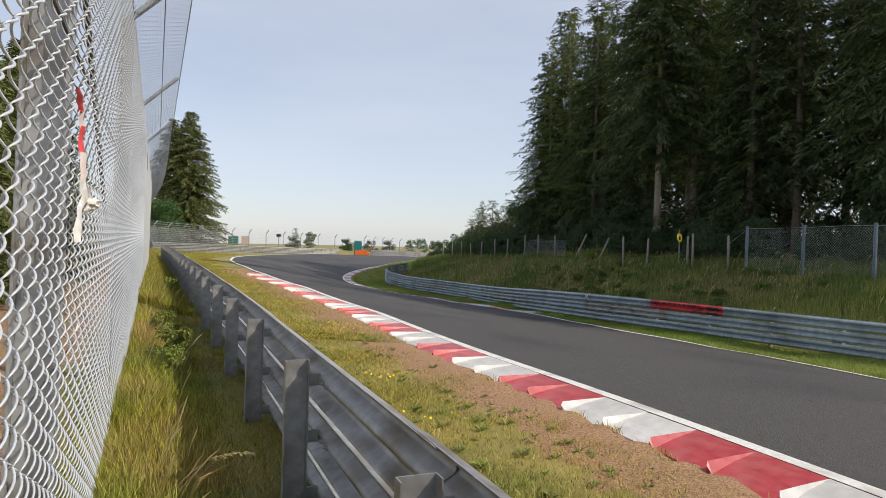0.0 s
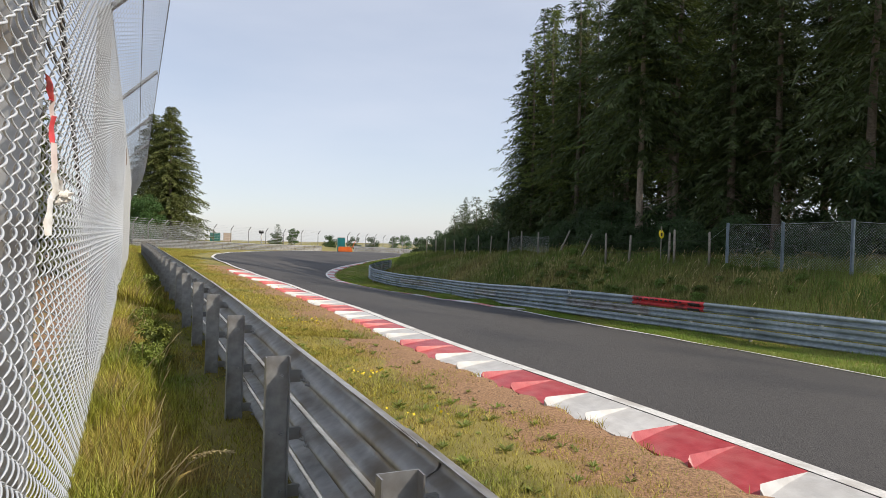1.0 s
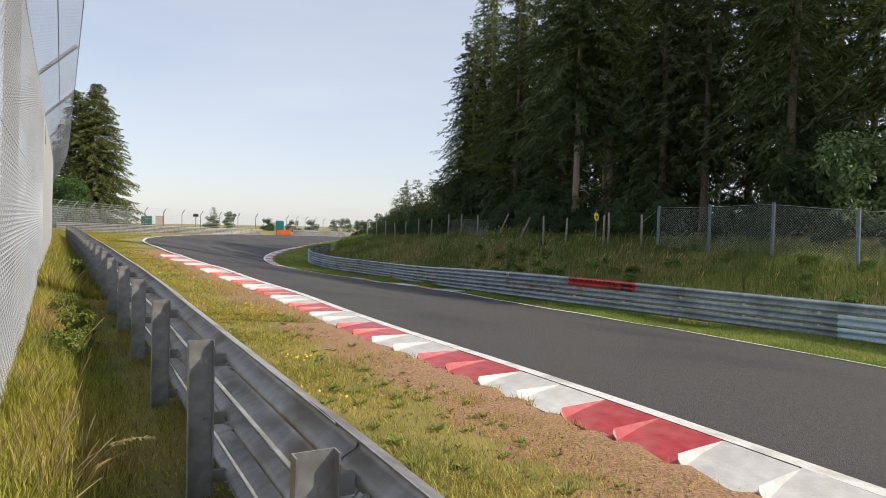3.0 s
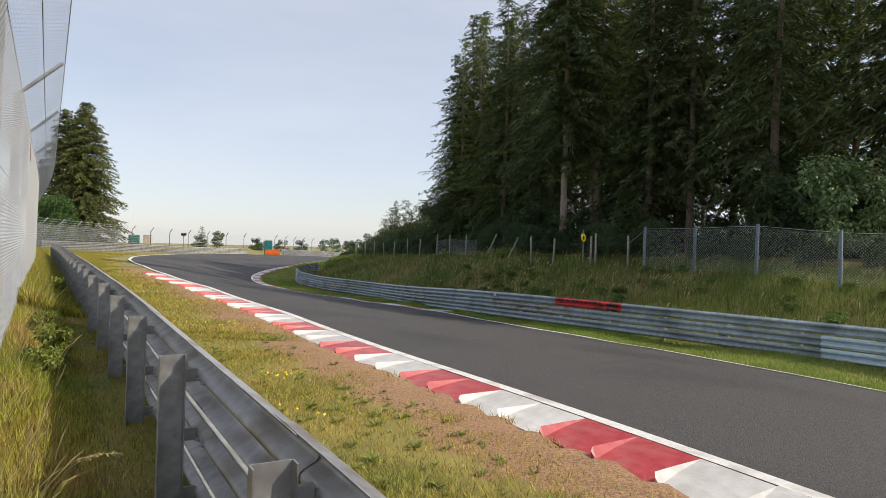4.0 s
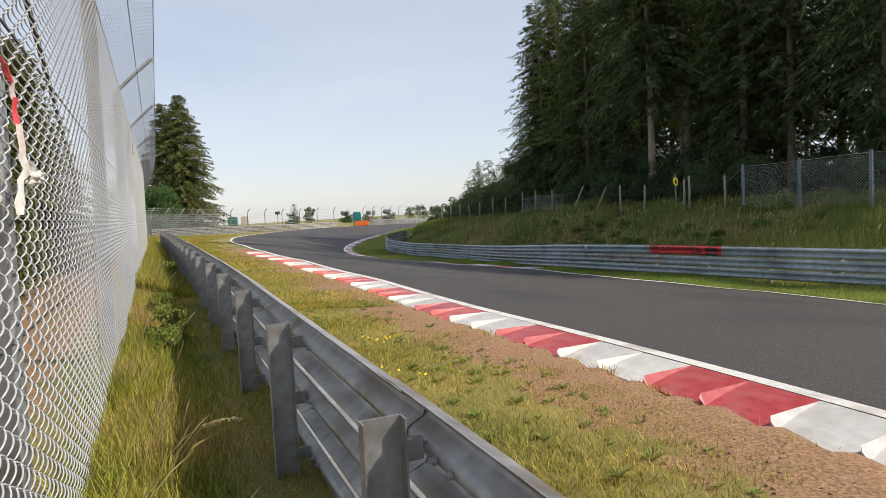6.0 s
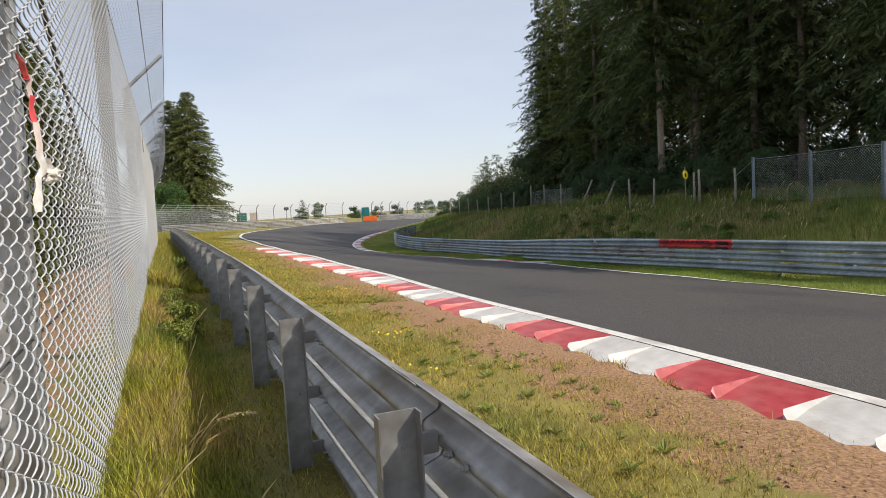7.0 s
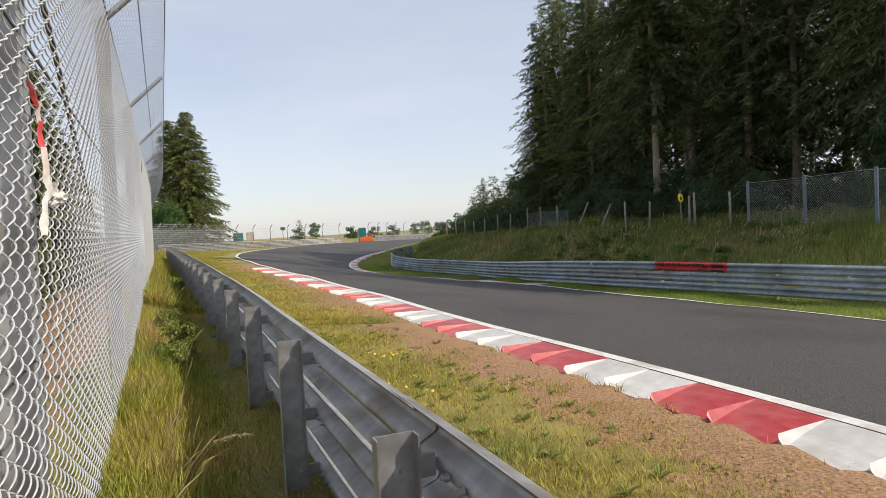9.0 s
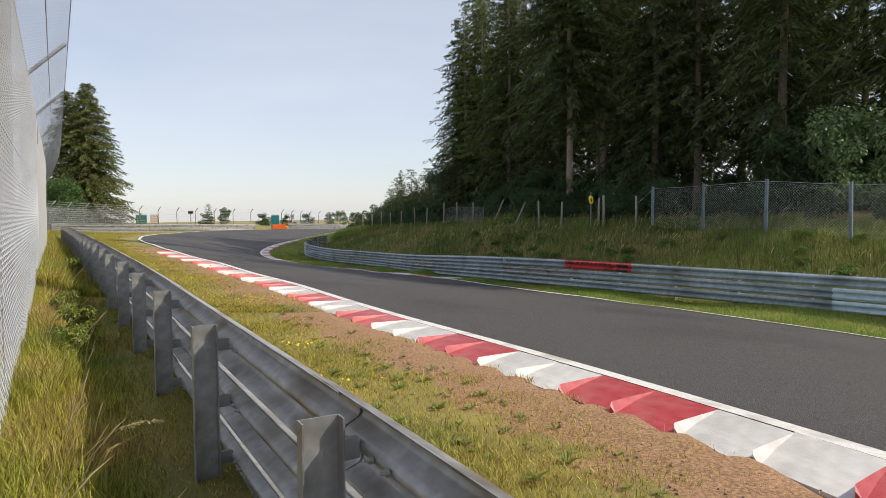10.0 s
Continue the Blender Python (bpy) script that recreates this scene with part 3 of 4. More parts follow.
def broadleaf(seed, h, spread, material, leaves=7000, size=0.16, base=0.1, blobs=26):
    """Crown of leaf clumps on many overlapping boughs, uneven, with gaps."""
    rng = np.random.default_rng(seed)
    pos, drn = [], []
    for _ in range(blobs):
        w, u = rng.random() * 6.283, rng.random()
        r = spread * np.sqrt(rng.random()) * (0.55 + 0.45 * math.sin(math.pi * min(1, 0.25 + 0.7 * u)))
        c = np.array([math.cos(w) * r, math.sin(w) * r, base + (h - base) * (0.08 + 0.85 * u)])
        k = leaves // blobs
        d = rng.normal(size=(k, 3))
        d /= np.linalg.norm(d, axis=1, keepdims=True)
        rad = (0.22 + 0.2 * rng.random()) * min(spread, h) * rng.random(k)[:, None] ** 0.4
        pos.append(c + d * rad * np.array([1, 1, 0.8]))
        drn.append(d + rng.normal(size=(k, 3)) * 0.6)
    p, dd = np.vstack(pos), np.vstack(drn)
    p[:, 2] = np.maximum(p[:, 2], 0.05)
    n = len(p)
    v, f = twig_cloud(p, dd, size * (0.6 + 0.8 * rng.random(n)), size * 0.55 * (0.6 + 0.8 * rng.random(n)), 0.3, rng)
    return raw_mesh("crown", v, f, material)


def trunk_mesh(seed, h, r, lean=0.15, base=0.0, limbs=0, material=None):
    n = 9
    pts = [(lean * math.sin(i * 0.9 + seed) * i / n, lean * math.cos(i * 0.7 + seed) * i / n, h * i / (n - 1) - 0.3) for i in range(n)]
    tap = [r * (1.25 if i == 0 else 1) * (1 - 0.93 * i / (n - 1)) + 0.01 for i in range(n)]
    v, f = tube(pts, r, 9, tap)
    rng = random.Random(seed)
    for _ in range(limbs):          # bare dead limbs
        z, w, q = rng.uniform(base * 0.3, base * 1.5), rng.uniform(0, 6.283), rng.uniform(0.6, 1.9)
        c, d = math.cos(w), math.sin(w)
        lv, lf = tube([(0.02 * c, 0.02 * d, z), (q * 0.5 * c, q * 0.5 * d, z + 0.05), (q * c, q * d, z - 0.25 * q)], 0.02, 4, [0.03, 0.02, 0.006])
        f += [tuple(i + len(v) for i in g) for g in lf]
        v += lv
    return mesh_of("trunk", v, f, material or BARK, True)


KINDS = {}


def kind_of(key, crown, trunk):
    KINDS[key] = (crown, trunk)


kind_of("spruce_a", conifer(1, 24, 1.5, 3.4, SPRUCE, 0.42, twigs=4), trunk_mesh(1, 23.5, 0.24, 0.15, 3, 26))
kind_of("spruce_b", conifer(2, 25, 4.0, 3.1, SPRUCE, 0.36, gap=0.15, twigs=4), trunk_mesh(2, 24.5, 0.22, 0.15, 6.5, 26))
kind_of("spruce_c", conifer(3, 21, 1.2, 3.1, SPRUCE, 0.45), trunk_mesh(3, 20.5, 0.22))
kind_of("bare_spruce", conifer(4, 24, 7.5, 2.8, SPRUCE, 0.30, gap=0.2, arms=7), trunk_mesh(4, 23.5, 0.21, 0.15, 9, 44))
kind_of("larch_a", conifer(5, 22, 4.0, 2.9, LARCH, 0.18, gap=0.33, twigs=3, size=0.32, ragged=0.4), trunk_mesh(5, 21.5, 0.2, 0.15, 4, 26))
kind_of("larch_b", conifer(6, 24, 7.0, 2.6, LARCH, 0.16, gap=0.38, twigs=3, size=0.32, ragged=0.45), trunk_mesh(6, 23.5, 0.2, 0.15, 7, 26))
kind_of("young_spruce", conifer(7, 6.0, 0.15, 1.9, SPRUCE, 0.30, step=0.24, size=0.24), trunk_mesh(7, 5.8, 0.07, 0.03))
kind_of("lone_spruce", conifer(8, 15.2, 0.3, 4.2, SUNLIT_SPRUCE, 0.30, step=0.26, arms=9, gap=0.05, size=0.34, ragged=0.15, twigs=6), trunk_mesh(8, 14.8, 0.25, 0.05))
kind_of("bush", broadleaf(9, 3.2, 1.9, DARKLEAF, 6000, 0.17), trunk_mesh(9, 2.2, 0.06, 0.1))
kind_of("pale_bush", broadleaf(10, 3.6, 1.9, PALE_LEAF, 9000, 0.15, blobs=34), trunk_mesh(10, 2.4, 0.07, 0.1))
kind_of("small_tree", broadleaf(11, 7.5, 2.7, LEAF, 9000, 0.24, 0.8, 34), trunk_mesh(11, 5.5, 0.13, 0.15))
kind_of("dark_tree", broadleaf(12, 8.5, 3.2, DARKLEAF, 10000, 0.26, 0.5, 36), trunk_mesh(12, 6.5, 0.15, 0.15))


def plant(key, x, y, name, label, category, group="", scale=1.0, sink=0.0, turn=None):
    crown, trunk = KINDS[key]
    t = thing(name, label, category, pose(x, y, ground_z(x, y) - sink, 0, 0, random.uniform(0, 360) if turn is None else turn) @ Matrix.Diagonal((scale, scale, scale, 1)), group)
    child("trunk", trunk, t, "rough brown bark")
    child("crown", crown, t)
    return t


def forest():
    rng = random.Random(5)
    edge = offset(BANK_TOP, 6.0)
    g = "forest trees behind the bank"
    rows = ((0.0, 3.3, ("spruce_a", "spruce_c", "larch_a", "spruce_a", "larch_b", "spruce_b")), (3.6, 3.6, ("spruce_c", "spruce_a", "spruce_b", "larch_b")), (7.5, 5.2, ("bare_spruce", "bare_spruce", "larch_b")),
            (12, 6.5, ("bare_spruce", "spruce_b")), (18, 8.5, ("bare_spruce", "larch_b")))
    for depth, step, kinds in rows:
        line = offset(edge, depth)
        s = 8.0 + rng.uniform(0, 2)
        while s < line.length:
            p, t = line.at(s), line.dirn(s)
            x, y = p[0] + rng.uniform(-1.1, 1.1), p[1] + rng.uniform(-1.1, 1.1)
            # x / y above 0.84: unseen trees, added to shade the bank and road
            if y < 62 and y > 4 and 1.12 > x / max(y, 1) > 0.118 and not (0.235 < x / max(y, 1) < 0.345 and y < 38.5):
                key = kinds[rng.randrange(len(kinds))]
                if depth < 5 and y > 44:
                    key = ("spruce_c", "spruce_a", "spruce_c", "larch_a", "spruce_c")[rng.randrange(5)]
                plant(key, x, y, "larch_tree" if "larch" in key else "spruce_tree",
                      "feathery light green larch at the forest edge" if "larch" in key else "tall dark green spruce in the dense forest", "tree", g, rng.uniform(0.82, 1.08))
            s += step * rng.uniform(0.75, 1.3)
    under = offset(BANK_TOP, 3.6)
    s = 10.0
    while s < under.length - 8:
        p = under.at(s)
        if p[0] > 0.95 * p[1]:
            s += 1.0
            continue
        key = rng.choice(("young_spruce", "bush", "young_spruce", "bush", "dark_tree"))
        d = rng.uniform(0, 4.5)
        if 0.265 < (p[0] + d) / max(p[1] + d * 0.5, 1) < 0.32:
            key = "bush"
        if key == "bush":
            plant(key, p[0] + d, p[1] + d * 0.5, "bush", "dark leafy bush under the forest edge", "bush", "undergrowth", rng.uniform(0.55, 0.85))
        elif key == "dark_tree":
            plant(key, p[0] + d + 1, p[1] + d * 0.5, "deciduous_tree", "low dark leafy tree at the forest edge", "tree", "undergrowth", rng.uniform(0.5, 0.75))
        else:
            plant(key, p[0] + d, p[1] + d * 0.5, "spruce_tree", "young dense spruce at the forest edge", "tree", "undergrowth", rng.uniform(0.6, 1.15))
        s += rng.uniform(0.6, 1.3)


forest()


def skirt():
    """Low bushes close behind the bank fences."""
    rng = random.Random(17)
    line = offset(BANK_TOP, 2.0)
    s = 10.0
    while s < line.length - 10:
        p = line.at(s)
        plant("bush", p[0] + rng.uniform(-0.5, 0.8), p[1] + rng.uniform(-0.5, 0.5), "bush", "low dark bush behind the bank fence", "bush", "undergrowth", rng.uniform(0.28, 0.55))
        s += rng.uniform(0.9, 2.0)


skirt()
for key, x, y, k in (("larch_a", 7.6, 55.2, 0.83), ("larch_a", 10.5, 52.2, 0.86), ("larch_b", 14.0, 47, 0.9), ("spruce_c", 7.9, 58.5, 0.75), ("spruce_c", 7.3, 57.0, 0.84), ("larch_a", 9.0, 54.0, 0.9), ("spruce_c", 10.2, 49.5, 0.95), ("larch_b", 18.5, 38, 1.0), ("larch_a", 24, 33, 1.1)):
    plant(key, x, y, "larch_tree" if "larch" in key else "spruce_tree", "feathery light green larch at the forest edge" if "larch" in key else "dark spruce at the end of the forest", "tree", "forest trees behind the bank", k)
kind_of("lit_spruce", conifer(15, 24, 5.2, 3.3, SPRUCE, 0.42, twigs=5, gap=0.05, arms=8), trunk_mesh(14, 23.5, 0.19, 0.1, 5, 4, PALE_BARK))
plant("lit_spruce", 10.9, 36.0, "spruce_tree", "tall spruce with a long bare pale trunk", "tree", "forest trees behind the bank", 1.0, 0, 40)
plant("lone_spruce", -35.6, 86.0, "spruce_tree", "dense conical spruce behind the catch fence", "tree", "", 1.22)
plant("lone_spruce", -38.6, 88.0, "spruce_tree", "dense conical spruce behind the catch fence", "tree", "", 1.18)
plant("small_tree", -36.6, 80.5, "deciduous_tree", "fresh green leafy tree at the foot of the spruces", "tree", "", 0.85)
plant("small_tree", -39.5, 82.0, "deciduous_tree", "fresh green leafy tree at the foot of the spruces", "tree", "", 0.9)
g_far = "small trees beyond the crest"
for key, x, y, k in (("spruce_c", 3.7, 100, 0.44), ("spruce_c", 5.9, 99, 0.37), ("spruce_c", 8.2, 104, 0.42), ("dark_tree", 6.5, 92, 0.62), ("dark_tree", 3.2, 86, 0.5), ("dark_tree", 9.5, 84, 0.75), ("bush", 0.6, 86, 1.0),
                     ("bush", -0.8, 92, 0.85), ("bush", 2.0, 80, 1.0), ("bush", 4.6, 76, 1.1), ("dark_tree", 7.6, 74, 0.6), ("bush", -3.0, 100, 0.8), ("dark_tree", 11, 78, 0.9), ("dark_tree", 9.0, 68, 0.7), ("bush", 7.2, 66, 1.2),
                     ("small_tree", -7.5, 135, 0.5), ("small_tree", -5.0, 150, 0.5), ("young_spruce", -37.5, 150, 0.8), ("small_tree", -33.5, 148, 0.5), ("young_spruce", -35.5, 155, 0.6), ("small_tree", -27, 160, 0.24), ("bush", -22, 165, 0.9),
                     ("bush", -18, 170, 1.0), ("small_tree", -12.5, 175, 0.5), ("bush", -29, 170, 1.0), ("bush", -40, 158, 0.9)):
    conif = "spruce" in key
    plant(key, x, y, "spruce_tree" if conif else ("bush" if key == "bush" else "deciduous_tree"),
          "small dark spruce beyond the bend" if conif else "low green leafy growth beyond the bend", "tree" if key != "bush" else "bush", g_far, k)
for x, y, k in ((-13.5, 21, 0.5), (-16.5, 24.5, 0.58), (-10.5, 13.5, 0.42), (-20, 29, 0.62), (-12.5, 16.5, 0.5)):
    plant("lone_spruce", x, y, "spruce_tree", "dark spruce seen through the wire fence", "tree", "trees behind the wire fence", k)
plant("pale_bush", 17.3, 22.4, "bush", "large round pale green bush behind the wire fence", "bush", "", 1.05)
plant("bush", 16.6, 24.6, "bush", "dark leafy bush behind the wire fence", "bush", "undergrowth", 0.95)

# ---- catch fence on the near side ----
def fence_point(s, h, out=0.0, line=FENCE, bend=3.9):
    """A point of the fence face: s along it, h up it; its foot stands back, its top leans over towards the track."""
    p, t = line.at(s), line.dirn(s)
    d = 0.024 * min(h, bend) - 0.105
    z = h
    if h > bend:
        d, z = d + 0.72 * (h - bend), bend + 0.72 * (h - bend)
    d += out
    return np.array([p[0] + t[1] * d, p[1] - t[0] * d, p[2] + z])


def chain_link(name, parent, line, s0, s1, h0, h1, cell, radius, sides, per, point, wide=1.0, depth=0.0):
    """Woven mesh: upright zigzag wires that hook into their neighbours."""
    half = cell / 2
    hw = half * wide
    ns, nh = int((s1 - s0) / hw), int((h1 - h0) / half)
    m = nh * per + 1
    hh = h0 + np.arange(m) * half / per
    ph = np.arange(m) / per
    split = 1.7 / 3.9 if h1 == 3.9 else 0.5
    tri = np.abs(((ph + 1) % 2) - 1)              # 0 at even, 1 at odd nodes
    soft = tri * tri * (3 - 2 * tri) * 0.45 + tri * 0.55
    grid_s = np.linspace(s0 - cell, s1 + cell, max(8, int((s1 - s0) / 0.5)))
    base = np.array([[point(s, h) for h in (h0, h0 + (h1 - h0) * split, h1)] for s in grid_s])
    vs, fs = [], []
    ring = np.arange(sides) * 2 * math.pi / sides
    for k in range(ns):
        amp = hw * 0.54
        off = (soft - 0.5) * 2 * amp * (1 if k % 2 else -1)
        s = s0 + (k + 0.5) * hw + off + 0.002 * math.sin(k * 1.7)
        u = (hh - h0) / (h1 - h0)
        f = np.empty((m, 3))
        for c in range(3):
            a = np.interp(s, grid_s, base[:, 0, c])
            b = np.interp(s, grid_s, base[:, 2, c])
            mid = np.interp(s, grid_s, base[:, 1, c])
            f[:, c] = np.where(u < split, a + (mid - a) * u / split, mid + (b - mid) * (u - split) / (1 - split))
        along = base[-1, 0] - base[0, 0]
        along = along / np.linalg.norm(along)
        up = base[0, 2] - base[0, 0]
        up = up / np.linalg.norm(up)
        nrm = np.cross(along, up)
        f += nrm * (np.sin(ph * math.pi) * (1 if k % 2 else -1) * depth + np.cos(ph * math.pi) * (1 if k % 2 else -1) * radius * 0.7)[:, None]
        f += nrm * (0.004 * np.sin(hh * 3.1 + k * 0.03))[:, None]
        d = np.gradient(f, axis=0)
        d /= np.linalg.norm(d, axis=1, keepdims=True)
        e = np.cross(d, nrm)
        v = f[:, None] + e[:, None] * (np.cos(ring) * radius)[None, :, None] + nrm * (np.sin(ring) * radius)[None, :, None]
        o = len(vs) * m * sides
        i = (np.arange(m - 1)[:, None] * sides + np.arange(sides)[None]).ravel()
        j = (np.arange(m - 1)[:, None] * sides + (np.arange(sides)[None] + 1) % sides).ravel()
        fs.append(np.vstack([np.column_stack([i, j, j + sides]), np.column_stack([i, j + sides, i + sides])]) + o)
        vs.append(v.reshape(-1, 3))
    return tagged(child(name, raw_mesh(name, np.vstack(vs), np.vstack(fs), WIRE), parent), "woven galvanised chain-link wire", kind="stuff")


def strand(parent, line, s0, s1, h, radius, material, point, out=0.0, step=0.6, name="tension_wire"):
    n = max(2, int((s1 - s0) / step))
    pts = [point(s0 + (s1 - s0) * i / n, h, out) for i in range(n + 1)]
    return child(name, mesh_of(name, *tube(pts, radius, 5), material, True), parent)


def near_fence():
    f = thing("catch_fence", "tall grey chain-link catch fence with overhanging top", "fence")
    sa, sb, sc, sd = FENCE.s_at_y(0.55), FENCE.s_at_y(5.0), FENCE.s_at_y(16), FENCE.s_at_y(61)
    fp = fence_point
    chain_link("wire_mesh", f, FENCE, sa, sb, 0.0, 3.9, 0.084, 0.0033, 6, 6, fp, 2.2, 0.012)
    chain_link("wire_mesh", f, FENCE, sb, sc, 0.0, 3.9, 0.084, 0.0031, 4, 4, fp, 2.2, 0.012)
    chain_link("wire_mesh", f, FENCE, sc, sd, 0.0, 3.9, 0.126, 0.0046, 3, 1, fp, 2.2)
    chain_link("wire_mesh", f, FENCE, sa + 1, sc, 3.9, 4.75, 0.084, 0.0030, 4, 4, fp, 2.2, 0.012)
    chain_link("wire_mesh", f, FENCE, sc, sd, 3.9, 4.75, 0.126, 0.0046, 3, 1, fp, 2.2)
    for h, r, mt, out in ((3.9, 0.007, DARK_WIRE, -0.012), (4.32, 0.006, DARK_WIRE, -0.01), (4.73, 0.007, DARK_WIRE, 0.0), (2.25, 0.005, DARK_WIRE, -0.02), (1.15, 0.004, DARK_WIRE, -0.02), (0.1, 0.004, DARK_WIRE, -0.02)):
        strand(f, FENCE, sa, sd, h, r, mt, fp, out)
    s = FENCE.s_at_y(2.42)
    i = 0
    while s < sd:
        base, top = fp(s, -0.3, -0.09), fp(s, 3.92, -0.09)
        tip = fp(s, 4.75, -0.07)
        t = FENCE.dirn(s)
        bm = bmesh.new()
        base = fp(s, 1.7, -0.09) + (base - fp(s, 1.7, -0.09)) * 1.0
        ax = Vector(top - base)
        rot = Matrix.Rotation(math.atan2(t[1], t[0]), 4, "Z")
        mid = (base + top) / 2
        tilt = Vector((0, 0, 1)).rotation_difference(ax.normalized()).to_matrix().to_4x4()
        box(bm, 0, 0.065, 0, 0.14, 0.010, ax.length, 0.002)
        box(bm, 0, -0.065, 0, 0.14, 0.010, ax.length, 0.002)
        box(bm, 0, 0, 0, 0.010, 0.118, ax.length)
        bmesh.ops.transform(bm, matrix=Matrix.Translation(mid) @ tilt @ rot, verts=bm.verts)
        post = part("post", bm, ZINC, f, "galvanised steel fence post")
        bm = bmesh.new()
        arm = Vector(tip - top)
        at = Vector((1, 0, 0)).rotation_difference(arm.normalized()).to_matrix().to_4x4()
        box(bm, 0, 0, 0, arm.length + 0.06, 0.075, 0.05, 0.006)
        bmesh.ops.transform(bm, matrix=Matrix.Translation((top + tip) / 2) @ at, verts=bm.verts)
        part("arm", bm, ZINC, f, "angled steel arm")
        if i in (3,):
            bm = bmesh.new()
            q = fp(s, 3.5, -0.02)
            box(bm, q[0], q[1], q[2], 0.10, 0.06, 0.5, 0.01, rot)
            part("clamp", bm, RUST, f, "rusty clamp plate")
        s = FENCE.s_at_y(7.3) if i == 0 else s + 5.4
        i += 1
    # brace between the first two posts
    a, b = fence_point(FENCE.s_at_y(1.8), 3.3, -0.05), fence_point(FENCE.s_at_y(5.5), 1.7, -0.09)
    child("brace", mesh_of("brace", *tube([a, b], 0.014, 6), DARK_WIRE, True), f, "dark diagonal brace wire")


near_fence()


def far_fence(line, s0, s1, step, label):
    f = thing("catch_fence", label, "fence")

    def fp(s, h, out=0.0):
        p, t = line.at(s), line.dirn(s)
        d = out + max(0, h - 2.7) * 0.9
        return np.array([p[0] + t[1] * d, p[1] - t[0] * d, p[2] + h])
    for h in np.arange(0.3, 3.2, 0.22):
        strand(f, line, s0, s1, h, 0.011, WIRE, fp, step=1.5)
    s = s0
    while s < s1:
        pts = [fp(s, -0.2), fp(s, 2.6), fp(s, 2.75), fp(s, 3.25)]
        child("post", mesh_of("post", *tube(pts, 0.055, 6), ZINC, True), f)
        s += step
    return f, fp


ff, ffp = far_fence(FENCE, FENCE.s_at_y(61), FENCE.length, 3.2, "pale steel mesh fence with cranked posts behind the far barrier")
s61 = FENCE.s_at_y(61)
chain_link("wire_mesh", ff, FENCE, s61, s61 + 24, 0.2, 2.7, 0.18, 0.008, 3, 1, ffp)
far_fence(offset(FAR_BARRIER_2, -1.2), 0.0, 34, 3.0, "pale steel mesh fence with cranked posts near the crest")

# ---- fences on the bank ----
def bank_fences():
    line = offset(BANK_TOP, 0.25)
    w = thing("wooden_fence", "row of old grey wooden fence posts on the bank", "fence")
    rng = random.Random(3)
    ys = (27.6, 29.4, 29.7, 32.1, 33.9, 36.6, 40.2, 44.0, 47.2, 50.0, 53.5, 56.0, 59.0, 61.4, 64.0, 66.5, 69.0)
    for i, y in enumerate(ys):
        s = line.s_at_y(y)
        p = line.at(s)
        h = rng.uniform(1.4, 1.62) + (0.35 if i == 9 else 0)
        lean = 24 if i in (5, 6) else rng.uniform(-3, 3)
        pts = [(0, 0, -0.3), (0.01, 0, h * 0.5), (0, 0.01, h - 0.02), (0, 0, h)]
        child("post", mesh_of("post", *tube(pts, 0.055, 8, [0.06, 0.055, 0.05, 0.03]), WOOD, True), w, m=pose(p[0], p[1], ground_z(p[0], p[1]), rng.uniform(-2, 2), lean, 0))

    def fp(s, h, out=0.0):
        p = line.at(s)
        return np.array([p[0], p[1], ground_z(p[0], p[1]) + h])
    chain_link("wire_mesh", w, line, line.s_at_y(42), line.s_at_y(50), 0.2, 1.25, 0.16, 0.004, 3, 1, fp)
    strand(w, line, line.s_at_y(27.6), line.s_at_y(69), 1.05, 0.005, DARK_WIRE, fp)
    strand(w, line, line.s_at_y(27.6), line.s_at_y(69), 0.6, 0.005, DARK_WIRE, fp)
    f = thing("wire_fence", "grey chain-link fence with galvanised posts on the bank", "fence")
    s1 = line.s_at_y(26.7)
    top = 1.75
    for i in range(-1, 8):
        s = s1 - i * 2.72
        if i < 0:
            continue
        p, t = line.at(s), line.dirn(s)
        bm = bmesh.new()
        hh = top + 0.08
        box(bm, 0, 0, hh / 2 - 0.15, 0.1, 0.012, hh + 0.3)
        box(bm, -0.045, 0.03, hh / 2 - 0.15, 0.012, 0.06, hh + 0.3)
        box(bm, 0.045, 0.03, hh / 2 - 0.15, 0.012, 0.06, hh + 0.3)
        post = part("post", bm, ZINC_BLUE, f)
        post.matrix_basis = pose(p[0], p[1], ground_z(p[0], p[1]), rng.uniform(-1, 1), rng.uniform(-1, 1), math.degrees(math.atan2(t[1], t[0])))

    def gp(s, h, out=0.0):
        p = line.at(s)
        return np.array([p[0] + 0.04, p[1], ground_z(p[0], p[1]) + h])
    chain_link("wire_mesh", f, line, s1 - 7 * 2.72, s1, 0.1, top, 0.1, 0.0028, 3, 1, gp)
    strand(f, line, s1 - 7 * 2.72, s1, top, 0.006, WIRE, gp)
    a, b = gp(s1, top), fp(line.s_at_y(27.6), 1.1)
    child("tension_wire", mesh_of("tension_wire", *tube([a, b], 0.005, 5), WIRE), f)
    p = line.at(line.s_at_y(30.1))
    sg = thing("sign", "small yellow marshal sign hung on the bank fence", "sign")
    z = ground_z(p[0], p[1]) + 1.35
    bm = bmesh.new()
    bmesh.ops.create_cone(bm, cap_ends=True, segments=10, radius1=0.17, radius2=0.15, depth=0.015, matrix=Matrix.Translation((p[0] - 0.05, p[1] - 0.1, z)) @ pose(0, 0, 0, 80, 0, 15) @ Matrix.Diagonal((0.8, 1.25, 1, 1)))
    part("plate", bm, YELLOW_SIGN, sg)
    bm = bmesh.new()
    box(bm, p[0] - 0.05, p[1] - 0.125, z - 0.02, 0.07, 0.01, 0.16)
